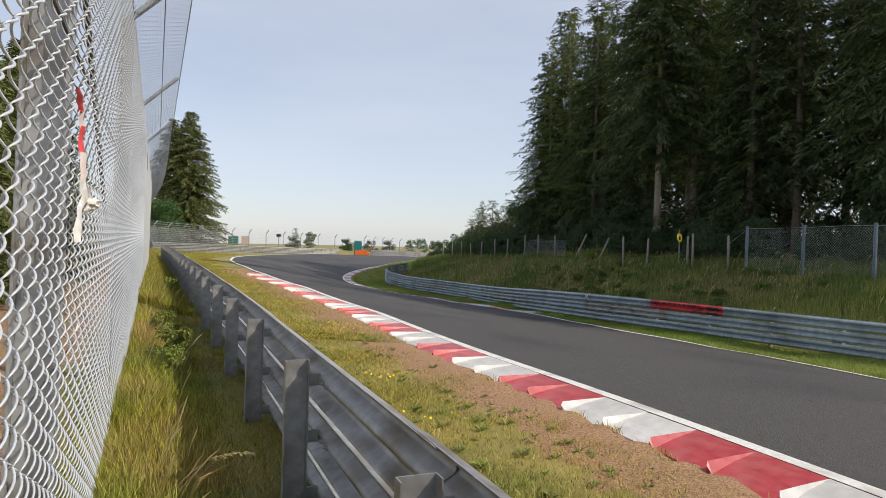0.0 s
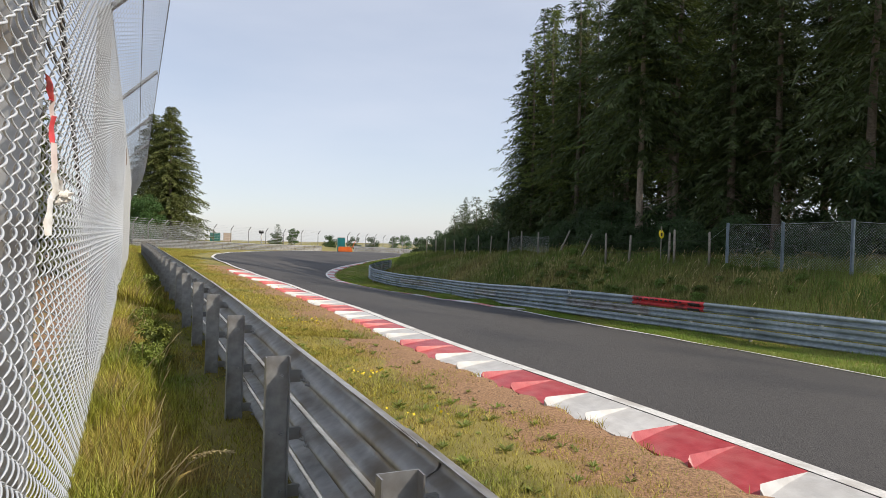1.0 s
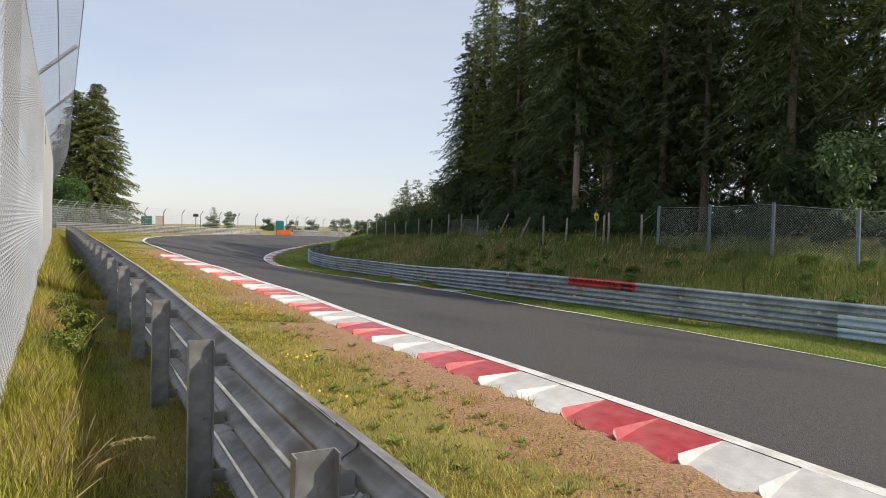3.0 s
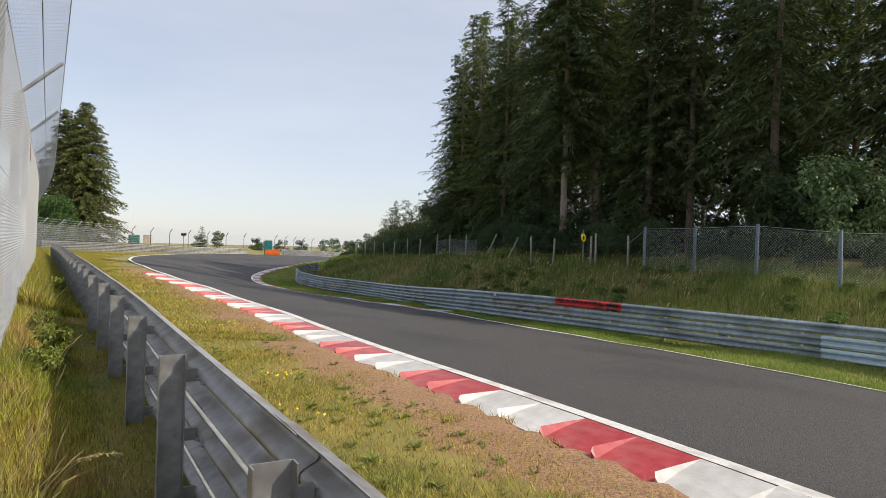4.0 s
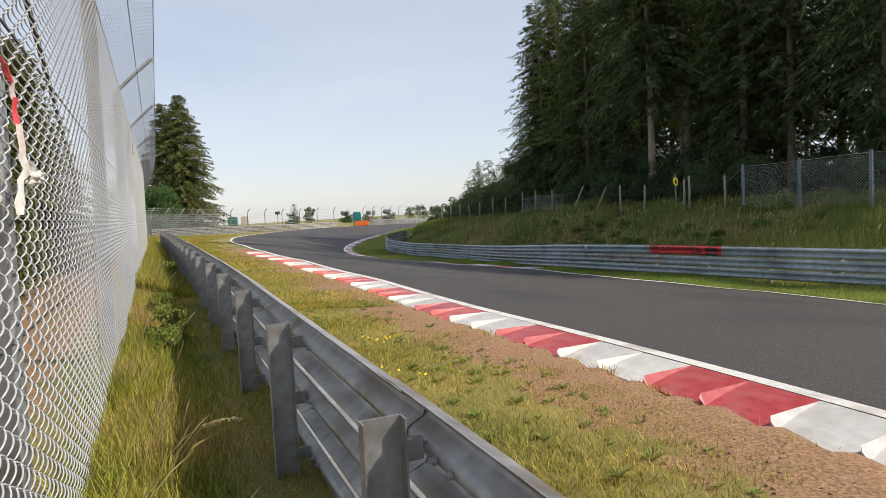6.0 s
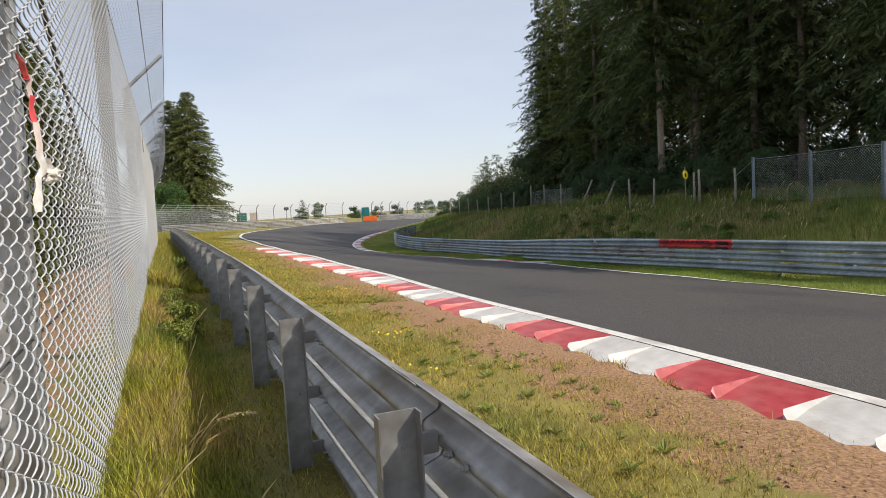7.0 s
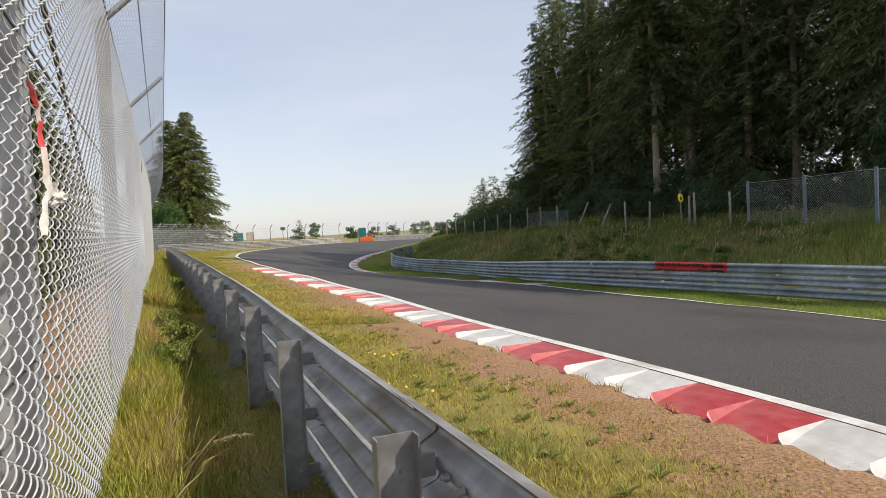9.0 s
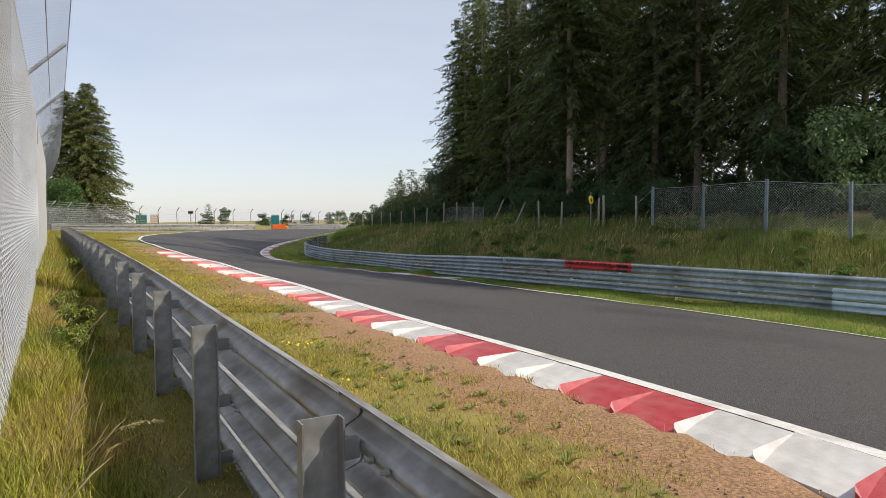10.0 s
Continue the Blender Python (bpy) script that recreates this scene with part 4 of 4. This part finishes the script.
    part("mark", bm, BLACK_PAINT, sg, "dark unreadable mark")
    bm = bmesh.new()
    box(bm, p[0] - 0.05, p[1] - 0.07, z - 0.4, 0.035, 0.035, 1.5)
    part("stake", bm, WOOD, sg)


bank_fences()

# ---- barrier details ----
def barrier_panel():
    e = thing("painted_panel", "red painted board with dark scuffs fixed on the barrier's top beam", "sign")
    s_hi, s_lo = BARRIER.s_at_y(20.9), BARRIER.s_at_y(23.05)
    h = 1.08 - 0.152
    child("board", beam_mesh(BARRIER, s_hi, s_lo, h, -1, RED_PAINT, 8, 0.014), e)
    q = s_hi + 0.12
    child("scuff", beam_mesh(BARRIER, q, q + 0.42, h - 0.01, -1, BLACK_PAINT, 3, 0.018), e)
    rng = random.Random(8)
    q = s_hi + 0.75
    while q < s_lo - 0.15:
        w = rng.uniform(0.07, 0.16)
        verts, faces = [], []
        for ss in (q, q + w):
            p, t = BARRIER.at(ss), BARRIER.dirn(ss)
            for z in (rng.uniform(0.04, 0.06), rng.uniform(0.095, 0.115)):
                verts.append((p[0] - t[1] * 0.104, p[1] + t[0] * 0.104, p[2] + h + z))
        child("scuff", mesh_of("scuff", verts, [(0, 1, 3, 2)], BLACK_PAINT), e)
        q += w + rng.uniform(0.04, 0.1)
    p, t = BARRIER.at(BARRIER.s_at_y(26.0)), BARRIER.dirn(BARRIER.s_at_y(26.0))
    k = thing("reflector_plate", "small white reflector plate on the barrier", "reflector")
    for a in (35, -35):
        bm = bmesh.new()
        box(bm, 0, 0, 0, 0.26, 0.012, 0.05, 0.004)
        o = part("bar", bm, WHITE_PLASTIC, k)
        o.matrix_basis = pose(p[0] - t[1] * 0.11, p[1] + t[0] * 0.11, p[2] + 0.98, 0, a, math.degrees(math.atan2(t[1], t[0])))


barrier_panel()

# ---- far things ----
def toilet():
    x, y = -15.7, 103.0
    z = ground_z(x, y)
    h = thing("portable_toilet", "teal plastic portable toilet with a pale roof beside the track", "toilet cabin", pose(x, y, z, 0, 0, 12))
    bm = bmesh.new()
    box(bm, 0, 0, 1.08, 1.15, 1.15, 2.16, 0.05)
    body = part("body", bm, TEAL, h)
    bm = bmesh.new()
    box(bm, 0, 0, 2.24, 1.22, 1.22, 0.16, 0.07)
    part("roof", bm, WHITE_PLASTIC, h, "rounded white roof")
    bm = bmesh.new()
    box(bm, 0.05, -0.585, 1.05, 0.68, 0.03, 1.8, 0.01)
    part("door", bm, TEAL, h)
    bm = bmesh.new()
    box(bm, 0.62, 0, 1.2, 0.03, 0.9, 1.5, 0.01)
    part("side_panel", bm, WHITE_PLASTIC, h, "pale side panel")
    o = thing("water_barrier", "bright orange plastic barrier at the track edge", "barrier", pose(x + 0.9, y - 1.6, ground_z(x + 0.9, y - 1.6), 0, 0, 8))
    bm = bmesh.new()
    box(bm, 0, 0, 0.22, 2.2, 0.5, 0.44, 0.06)
    part("base", bm, ORANGE, o)
    bm = bmesh.new()
    box(bm, -0.1, 0, 0.6, 1.9, 0.22, 0.4, 0.05)
    part("upper", bm, ORANGE, o)
    bm = bmesh.new()
    box(bm, 1.2, 0.1, 0.95, 0.09, 0.05, 1.7, 0.01, Matrix.Rotation(radians(25), 4, "Y"))
    part("pole", bm, ORANGE, o)


toilet()
for x, y, mt, sx, label in ((-46.6, 135, GREEN_PAINT, 1.9, "dark green storage container on the far field"), (-44.4, 136, BEIGE, 1.5, "beige cabin on the far field")):
    c = thing("container", label, "container", pose(x, y, ground_z(x, y), 0, 0, 15))
    bm = bmesh.new()
    box(bm, 0, 0, 0.95, sx, 2.0, 1.75, 0.04)
    part("body", bm, mt, c)
    for k in range(6):
        bm = bmesh.new()
        box(bm, -sx / 2 + sx * (k + 0.5) / 6, -1.02, 0.95, 0.08, 0.05, 1.6)
        part("rib", bm, mt, c)
    bm = bmesh.new()
    box(bm, 0, 0, 1.86, sx + 0.08, 2.1, 0.08, 0.02)
    part("roof", bm, WHITE_PLASTIC, c)
c = thing("camera_mast", "short mast with a dark camera box behind the far fence", "mast", pose(-30.2, 110, ground_z(-30.2, 110), 0, 0, 0))
child("pole", mesh_of("pole", *tube([(0, 0, -0.2), (0, 0, 2.5)], 0.09, 8), ZINC, True), c)
bm = bmesh.new()
box(bm, 0, 0, 2.75, 0.75, 0.5, 0.5, 0.05)
part("housing", bm, BLACK_PAINT, c)

# ---- tape and film on the fence ----
def tape():
    y0 = 1.84
    s0 = FENCE.s_at_y(y0) + 0.48
    t = thing("barrier_tape", "torn red and white tape with crumpled film on the fence", "tape")
    rng = random.Random(2)

    def strip(name, hs, ss, width, material, out):
        verts, faces = [], []
        for i, (h, s) in enumerate(zip(hs, ss)):
            h, s = 1.72 + (h - 1.76) * 0.68, s * 1.2
            a = rng.uniform(0.6, 1) * width * 1.3
            p = fence_point(s0 + s - a / 2, h, out + 0.024 + rng.uniform(-0.006, 0.006))
            q = fence_point(s0 + s + a / 2, h, out + 0.024 + rng.uniform(-0.006, 0.014))
            verts += [p, q, (p + q) / 2 + np.array([0.012, 0.004, 0])]
        for i in range(len(hs) - 1):
            faces += [(i * 3, i * 3 + 2, i * 3 + 5, i * 3 + 3), (i * 3 + 2, i * 3 + 1, i * 3 + 4, i * 3 + 5)]
        child(name, mesh_of(name, verts, faces, material, True), t)
    strip("knot", [2.24, 2.22, 2.20, 2.175, 2.16], [-0.06, -0.02, 0.03, 0.08, 0.03], 0.06, TAPE_RED, -0.002)
    strip("strip", [2.20, 2.14, 2.10], [0.08, 0.10, 0.11], 0.04, TAPE_WHITE, -0.002)
    strip("strip", [2.11, 2.06, 2.01, 1.98], [0.11, 0.12, 0.13, 0.13], 0.045, TAPE_RED, -0.002)
    strip("strip", [1.985, 1.93, 1.88, 1.83], [0.13, 0.14, 0.14, 0.15], 0.045, TAPE_WHITE, -0.002)
    strip("film", [1.84, 1.81, 1.77, 1.74, 1.71, 1.66, 1.60, 1.54], [0.13, 0.15, 0.17, 0.15, 0.1, 0.08, 0.05, 0.02], 0.09, FILM, 0.004)
    strip("film", [1.82, 1.79, 1.75, 1.72], [0.22, 0.27, 0.3, 0.28], 0.10, FILM, 0.012)
    bm = bmesh.new()
    bmesh.ops.create_icosphere(bm, subdivisions=3, radius=1.0)
    q = fence_point(s0 + 0.26, 1.70, 0.05)
    for v in bm.verts:
        c = v.co.copy()
        k = 0.75 + 0.55 * noise.noise(c * 2.3) + 0.22 * noise.noise(c * 6.0)
        v.co = Vector((q[0] + c.x * 0.030 * k, q[1] + c.y * 0.055 * k, q[2] + c.z * 0.030 * k + c.x * 0.01))
    part("film_bag", bm, FILM, t, "crumpled clear plastic film")


tape()
for y, h, w in ((2.6, 1.22, 0.03), (3.6, 1.0, 0.05), (4.6, 1.4, 0.03)):
    s = FENCE.s_at_y(y)
    a, b, c = fence_point(s, h, 0.008), fence_point(s + w, h + 0.05, 0.014), fence_point(s + 0.02, h + 0.035, 0.02)
    tagged(new("paper_scrap", mesh_of("paper_scrap", [a, b, c, (a + b) / 2 + np.array([0.01, 0, 0.03])], [(0, 1, 2), (0, 3, 1)], FILM)), "small pale plastic scrap caught in the wire", "litter")

# ---- grass and weeds ----
def blades(name, xy, height, width, bend, material, label, rng, zs=None):
    n = len(xy)
    z = heights(xy) - 0.02 if zs is None else zs
    b = np.column_stack([xy, z])
    a = rng.random(n) * 6.283
    side = np.column_stack([np.cos(a), np.sin(a), np.zeros(n)]) * (width / 2)[:, None]
    w = a + 1.57 + rng.normal(size=n) * 0.5
    tilt = np.column_stack([np.cos(w), np.sin(w), np.zeros(n)]) * (height * bend * (0.3 + rng.random(n)))[:, None]
    up = np.column_stack([np.zeros(n), np.zeros(n), height])
    v = np.stack([b - side, b + side, b + tilt * 0.35 + up * 0.6 - side * 0.7, b + tilt * 0.35 + up * 0.6 + side * 0.7, b + tilt + up], 1).reshape(-1, 3)
    i = np.arange(n)[:, None] * 5
    f = np.vstack([i + [0, 1, 3], i + [0, 3, 2], i + [2, 3, 4]])
    return tagged(new(name, raw_mesh(name, v, f, material)), label, "grass", kind="stuff")


def between(a, b, y0, y1, n, rng, lo=0.0, hi=1.0, power=1.0):
    """Random plan points between two lines; power over 1 crowds them towards low y."""
    y = y0 + (y1 - y0) * rng.random(n) ** power
    xa = np.interp(y, a.p[:, 1], a.p[:, 0])
    xb = np.interp(y, b.p[:, 1], b.p[:, 0])
    u = lo + (hi - lo) * rng.random(n)
    return np.column_stack([xa + (xb - xa) * u, y]), u


def patch(xy, scale, seed):
    return np.array([noise.noise((a * scale, b * scale, seed)) for a, b in xy])


def grass():
    rng = np.random.default_rng(11)
    xy, u = between(FENCE, RAIL, 0.8, 13, 85000, rng, -0.25, 0.9, 1.3)
    tall = np.clip(1.15 - u * 1.25, 0.22, 1) * (0.75 + 0.5 * patch(xy, 0.9, 3))
    keep = rng.random(len(xy)) < np.clip(1.15 - 0.6 * u, 0.3, 1)
    xy, tall = xy[keep], tall[keep]
    n = len(xy)
    blades("grass", xy, tall * (0.14 + 0.3 * rng.random(n) ** 2), 0.005 + 0.005 * rng.random(n), 0.6, BLADE_LUSH, "tall sunlit yellow-green grass along the fence", rng)
    xy, u = between(FENCE, RAIL, 13, 60, 34000, rng, -0.1, 0.95, 1.5)
    n = len(xy)
    blades("grass", xy, np.clip(1.1 - u, 0.25, 1) * (0.2 + 0.4 * rng.random(n)), 0.012 + 0.014 * rng.random(n), 0.5, BLADE_LUSH, "tall grass along the fence", rng)
    kerb_out = offset(LEFT_EDGE, -0.9)
    xy, u = between(RAIL, kerb_out, 1.2, 12, 230000, rng, -0.04, 1.0, 1.15)
    d = side_distance(xy, LEFT_EDGE)
    mask = patch(xy, 0.8, 1) * 0.75 + patch(xy, 3.2, 2) * 0.5
    keep = rng.random(len(xy)) < np.clip((-d - 1.3) * 0.9 + mask * 1.1, 0.008, 1)
    xy = xy[keep]
    n = len(xy)
    blades("grass", xy, (0.02 + 0.055 * rng.random(n) ** 2) * (1 + 0.6 * patch(xy, 0.7, 9)), 0.004 + 0.004 * rng.random(n), 0.9, BLADE_DRY, "short dry yellowish grass on the verge", rng)
    xy, u = between(RAIL, kerb_out, 11, 60, 170000, rng, -0.02, 1.0, 1.9)
    d = side_distance(xy, LEFT_EDGE)
    keep = rng.random(len(xy)) < np.clip((-d - 1.0) * 0.9 + patch(xy, 0.5, 1) * 0.8, 0.02, 1)
    xy = xy[keep]
    n = len(xy)
    blades("grass", xy, 0.025 + 0.05 * rng.random(n) ** 2 + 0.0007 * xy[:, 1], (0.0035 + 0.00035 * xy[:, 1]) * (0.8 + 0.6 * rng.random(n)), 0.9, BLADE_DRY, "short dry yellowish grass on the verge", rng)
    over = offset(BANK_TOP, 1.8)
    foot = offset(BARRIER, 0.25)
    for y0, y1, n, w in ((8, 30, 80000, 0.011), (30, 75, 60000, 0.02)):
        xy, u = between(foot, over, y0, y1, n, rng)
        k = 0.8 + 0.5 * patch(xy, 0.35, 4)
        blades("grass", xy, (0.15 + 0.38 * rng.random(n) ** 1.6) * k, w * (0.7 + 0.8 * rng.random(n)), 0.5, BLADE_BANK, "long unmown grass on the bank", rng)
    for y0, y1, n, w in ((10, 28, 60000, 0.009), (28, 72, 50000, 0.018)):
        xy, u = between(offset(RIGHT_EDGE, 0.05 if y0 < 20 else 0.7), offset(BARRIER, 0.2), y0, y1, n, rng)
        blades("grass", xy, 0.05 + 0.09 * rng.random(n), w * (0.7 + 0.6 * rng.random(n)), 0.7, BLADE_STRIP, "bright green grass strip below the barrier", rng)


grass()


def seed_stalks():
    """Tall flowering stems by the fence and on the bank."""
    rng = np.random.default_rng(21)
    xy1, _ = between(FENCE, RAIL, 2.0, 16, 100, rng, 0.02, 0.45, 1.3)
    xy2, _ = between(offset(BARRIER, 1.0), offset(BANK_TOP, 1.5), 12, 60, 520, rng)
    for xy, h, r, label in ((xy1, 0.62, 0.0016, "tall straw-coloured grass stalks by the fence"), (xy2, 0.6, 0.005, "tall straw-coloured grass stalks on the bank")):
        vs, fs = [], []
        o = 0
        for (x, y), z in zip(xy, heights(xy)):
            k, w, lean = h * rng.uniform(0.6, 1.15), rng.normal() * 0.9 - 0.3, rng.uniform(0.15, 0.55)
            c = np.array([math.cos(w), math.sin(w)])
            pts = [(x + c[0] * lean * k * q * q, y + c[1] * lean * k * q * q, z + k * (q - 0.22 * lean * q ** 3)) for q in (0, 0.35, 0.65, 0.88, 1.0)]
            v, f = tube(pts, r, 3, [r, r, r * 0.9, r * 3.2, r * 0.6])
            vs += v
            for q in f[:-2]:
                fs += [(q[0] + o, q[1] + o, q[2] + o), (q[0] + o, q[2] + o, q[3] + o)]
            o += len(v)
        tagged(new("grass_stalks", raw_mesh("grass_stalks", np.array([tuple(v) for v in vs]), fs, STRAW)), label, "grass", kind="stuff")


seed_stalks()


def big_stalk():
    t = thing("grass_stalk", "bent oat-like grass stalk with a pale seed head", "grass")
    x, y = -1.45, 3.75
    z = ground_z(x, y)
    pts = [(x, y, z), (x + 0.10, y - 0.02, z + 0.24), (x + 0.24, y - 0.04, z + 0.40), (x + 0.40, y - 0.05, z + 0.455), (x + 0.50, y - 0.06, z + 0.45)]
    child("stem", mesh_of("stem", *tube(pts, 0.0022, 5), STRAW, True), t)
    rng = random.Random(4)
    verts, faces = [], []
    for i in range(34):
        u = rng.random()
        px, py, pz = x + 0.27 + 0.23 * u, y - 0.045 - 0.015 * u, z + 0.415 + 0.04 * math.sin(u * 2.2)
        dx, dz = rng.uniform(0.018, 0.04), rng.uniform(-0.02, 0.012)
        o = len(verts)
        verts += [(px, py, pz), (px + dx * 0.5, py + 0.004, pz + dz * 0.5 + 0.004), (px + dx, py + rng.uniform(-0.01, 0.01), pz + dz), (px + dx * 0.5, py - 0.004, pz + dz * 0.5 - 0.004)]
        faces += [(o, o + 1, o + 2), (o, o + 2, o + 3)]
    child("seed_head", mesh_of("seed_head", verts, faces, STRAW), t, "pale drooping seed head")
    for k in range(5):
        a = rng.uniform(-0.5, 0.9)
        l = rng.uniform(0.3, 0.5)
        pts = [(x + 0.05, y - 0.03, z), (x + 0.05 + 0.35 * l * math.cos(a), y + 0.3 * l * math.sin(a), z + 0.6 * l), (x + 0.05 + 0.9 * l * math.cos(a), y + 0.8 * l * math.sin(a), z + 0.75 * l)]
        child("leaf", mesh_of("leaf", *tube(pts, 0.003, 3, [0.003, 0.003, 0.0008]), BLADE_LUSH, True), t)


big_stalk()


def weeds():
    rng = random.Random(13)
    nrng = np.random.default_rng(13)

    def rosette(seed, n, r):
        q = random.Random(seed)
        verts, faces = [], []
        for i in range(n):
            w, l = q.uniform(0, 6.283), r * q.uniform(0.6, 1.2)
            c, s = math.cos(w), math.sin(w)
            o, b, h = len(verts), l * 0.16, l * q.uniform(0.25, 0.7)
            verts += [(0, 0, 0), (c * l * 0.5 - s * b, s * l * 0.5 + c * b, h * 0.7), (c * l, s * l, h), (c * l * 0.5 + s * b, s * l * 0.5 - c * b, h * 0.7)]
            faces += [(o, o + 1, o + 2), (o, o + 2, o + 3)]
        return mesh_of("weed", verts, faces, WEED)
    kinds = [rosette(k, 12, 0.05 + 0.012 * k) for k in range(4)]
    for i in range(240):
        y = rng.uniform(2.6, 12)
        xe = float(np.interp(y, LEFT_EDGE.p[:, 1], LEFT_EDGE.p[:, 0]))
        x = xe - rng.uniform(1.7, 3.6) if y < 7 else xe - rng.uniform(1.6, 4.6)
        o = tagged(new("weed", kinds[i % 4]), "small green weed in the bare soil", "weed", "weeds in the verge")
        k = rng.uniform(0.5, 1.1)
        o.matrix_basis = pose(x, y, ground_z(x, y) + 0.005, 0, 0, rng.uniform(0, 360)) @ Matrix.Diagonal((k, k, k, 1))
    for cx, cy, n, sx in ((-2.5, 12.4, 90, 0.55), (-0.75, 7.9, 26, 0.18), (-4.3, 16.5, 60, 0.6), (-5.8, 20.5, 60, 0.8), (-0.2, 6.2, 14, 0.2)):
        p = np.column_stack([cx + nrng.normal(size=n) * sx, cy + nrng.normal(size=n) * sx * 0.7])
        z = heights(p) + 0.05 + 0.05 * nrng.random(n)
        v, f = twig_cloud(np.column_stack([p, z]), np.column_stack([nrng.normal(size=(n, 2)), nrng.random(n) * 0.3]), np.full(n, 0.032), np.full(n, 0.032), 0.0, nrng)
        tagged(new("yellow_flowers", raw_mesh("yellow_flowers", v, f, YELLOW)), "patch of small yellow flowers in the verge", "flowers", kind="stuff")
    for x, y, k in ((-3.3, 8.0, 0.15), (-3.1, 7.4, 0.11), (-4.4, 10.3, 0.13), (-7.0, 16.2, 0.16)):
        t = thing("bramble", "leafy green bramble bush at the foot of the fence", "bush", pose(x, y, ground_z(x, y), 0, 0, rng.uniform(0, 360)) @ Matrix.Diagonal((k, k, k, 1)))
        child("stem", KINDS["bush"][1], t)
        child("leaves", BRAMBLE, t)
    n = 2200
    y = 1.5 + 14 * nrng.random(n) ** 1.2
    x = np.interp(y, LEFT_EDGE.p[:, 1], LEFT_EDGE.p[:, 0]) - 1.12 - 1.2 * nrng.random(n) ** 1.5
    p = np.column_stack([x, y])
    z = heights(p)
    r = 0.004 + 0.013 * nrng.random(n) ** 4
    c = np.column_stack([p, z + r * 0.3])
    octa = np.array([(1, 0, 0), (0, 1, 0), (-1, 0, 0), (0, -1, 0), (0, 0, 0.8), (0, 0, -0.8)])
    v = (c[:, None] + octa[None] * r[:, None, None] * (0.7 + 0.6 * nrng.random((n, 6, 1)))).reshape(-1, 3)
    i = np.arange(n)[:, None] * 6
    f = np.vstack([i + q for q in ([0, 1, 4], [1, 2, 4], [2, 3, 4], [3, 0, 4], [1, 0, 5], [2, 1, 5], [3, 2, 5], [0, 3, 5])])
    tagged(new("gravel", raw_mesh("gravel", v, f, SOIL_STONE)), "small brown stones and clods on the bare soil", "gravel", kind="stuff")


BRAMBLE = broadleaf(31, 3.2, 1.7, WEED, 2600, 0.3, blobs=18)
SOIL_STONE = mat("soil_stone", (0.20, 0.13, 0.08), (0.38, 0.28, 0.19), 30, 0.9, island=0.25)
weeds()


def bank_weeds():
    rng = random.Random(23)
    for i in range(110):
        y = rng.uniform(10, 40)
        xa = float(np.interp(y, BARRIER.p[:, 1], BARRIER.p[:, 0]))
        xb = float(np.interp(y, BANK_TOP.p[:, 1], BANK_TOP.p[:, 0]))
        x = xa + 0.6 + (xb - xa) * rng.random()
        k = rng.uniform(0.05, 0.13)
        t = thing("weed", "leafy green weed clump on the grassy bank", "weed", pose(x, y, ground_z(x, y) - 0.03, 0, 0, rng.uniform(0, 360)) @ Matrix.Diagonal((k * 1.3, k * 1.3, k, 1)), "weeds on the bank")
        child("leaves", BANK_LEAVES, t)


BANK_LEAVES = broadleaf(41, 3.0, 1.9, BANK_WEED, 1500, 0.42, blobs=16)
bank_weeds()
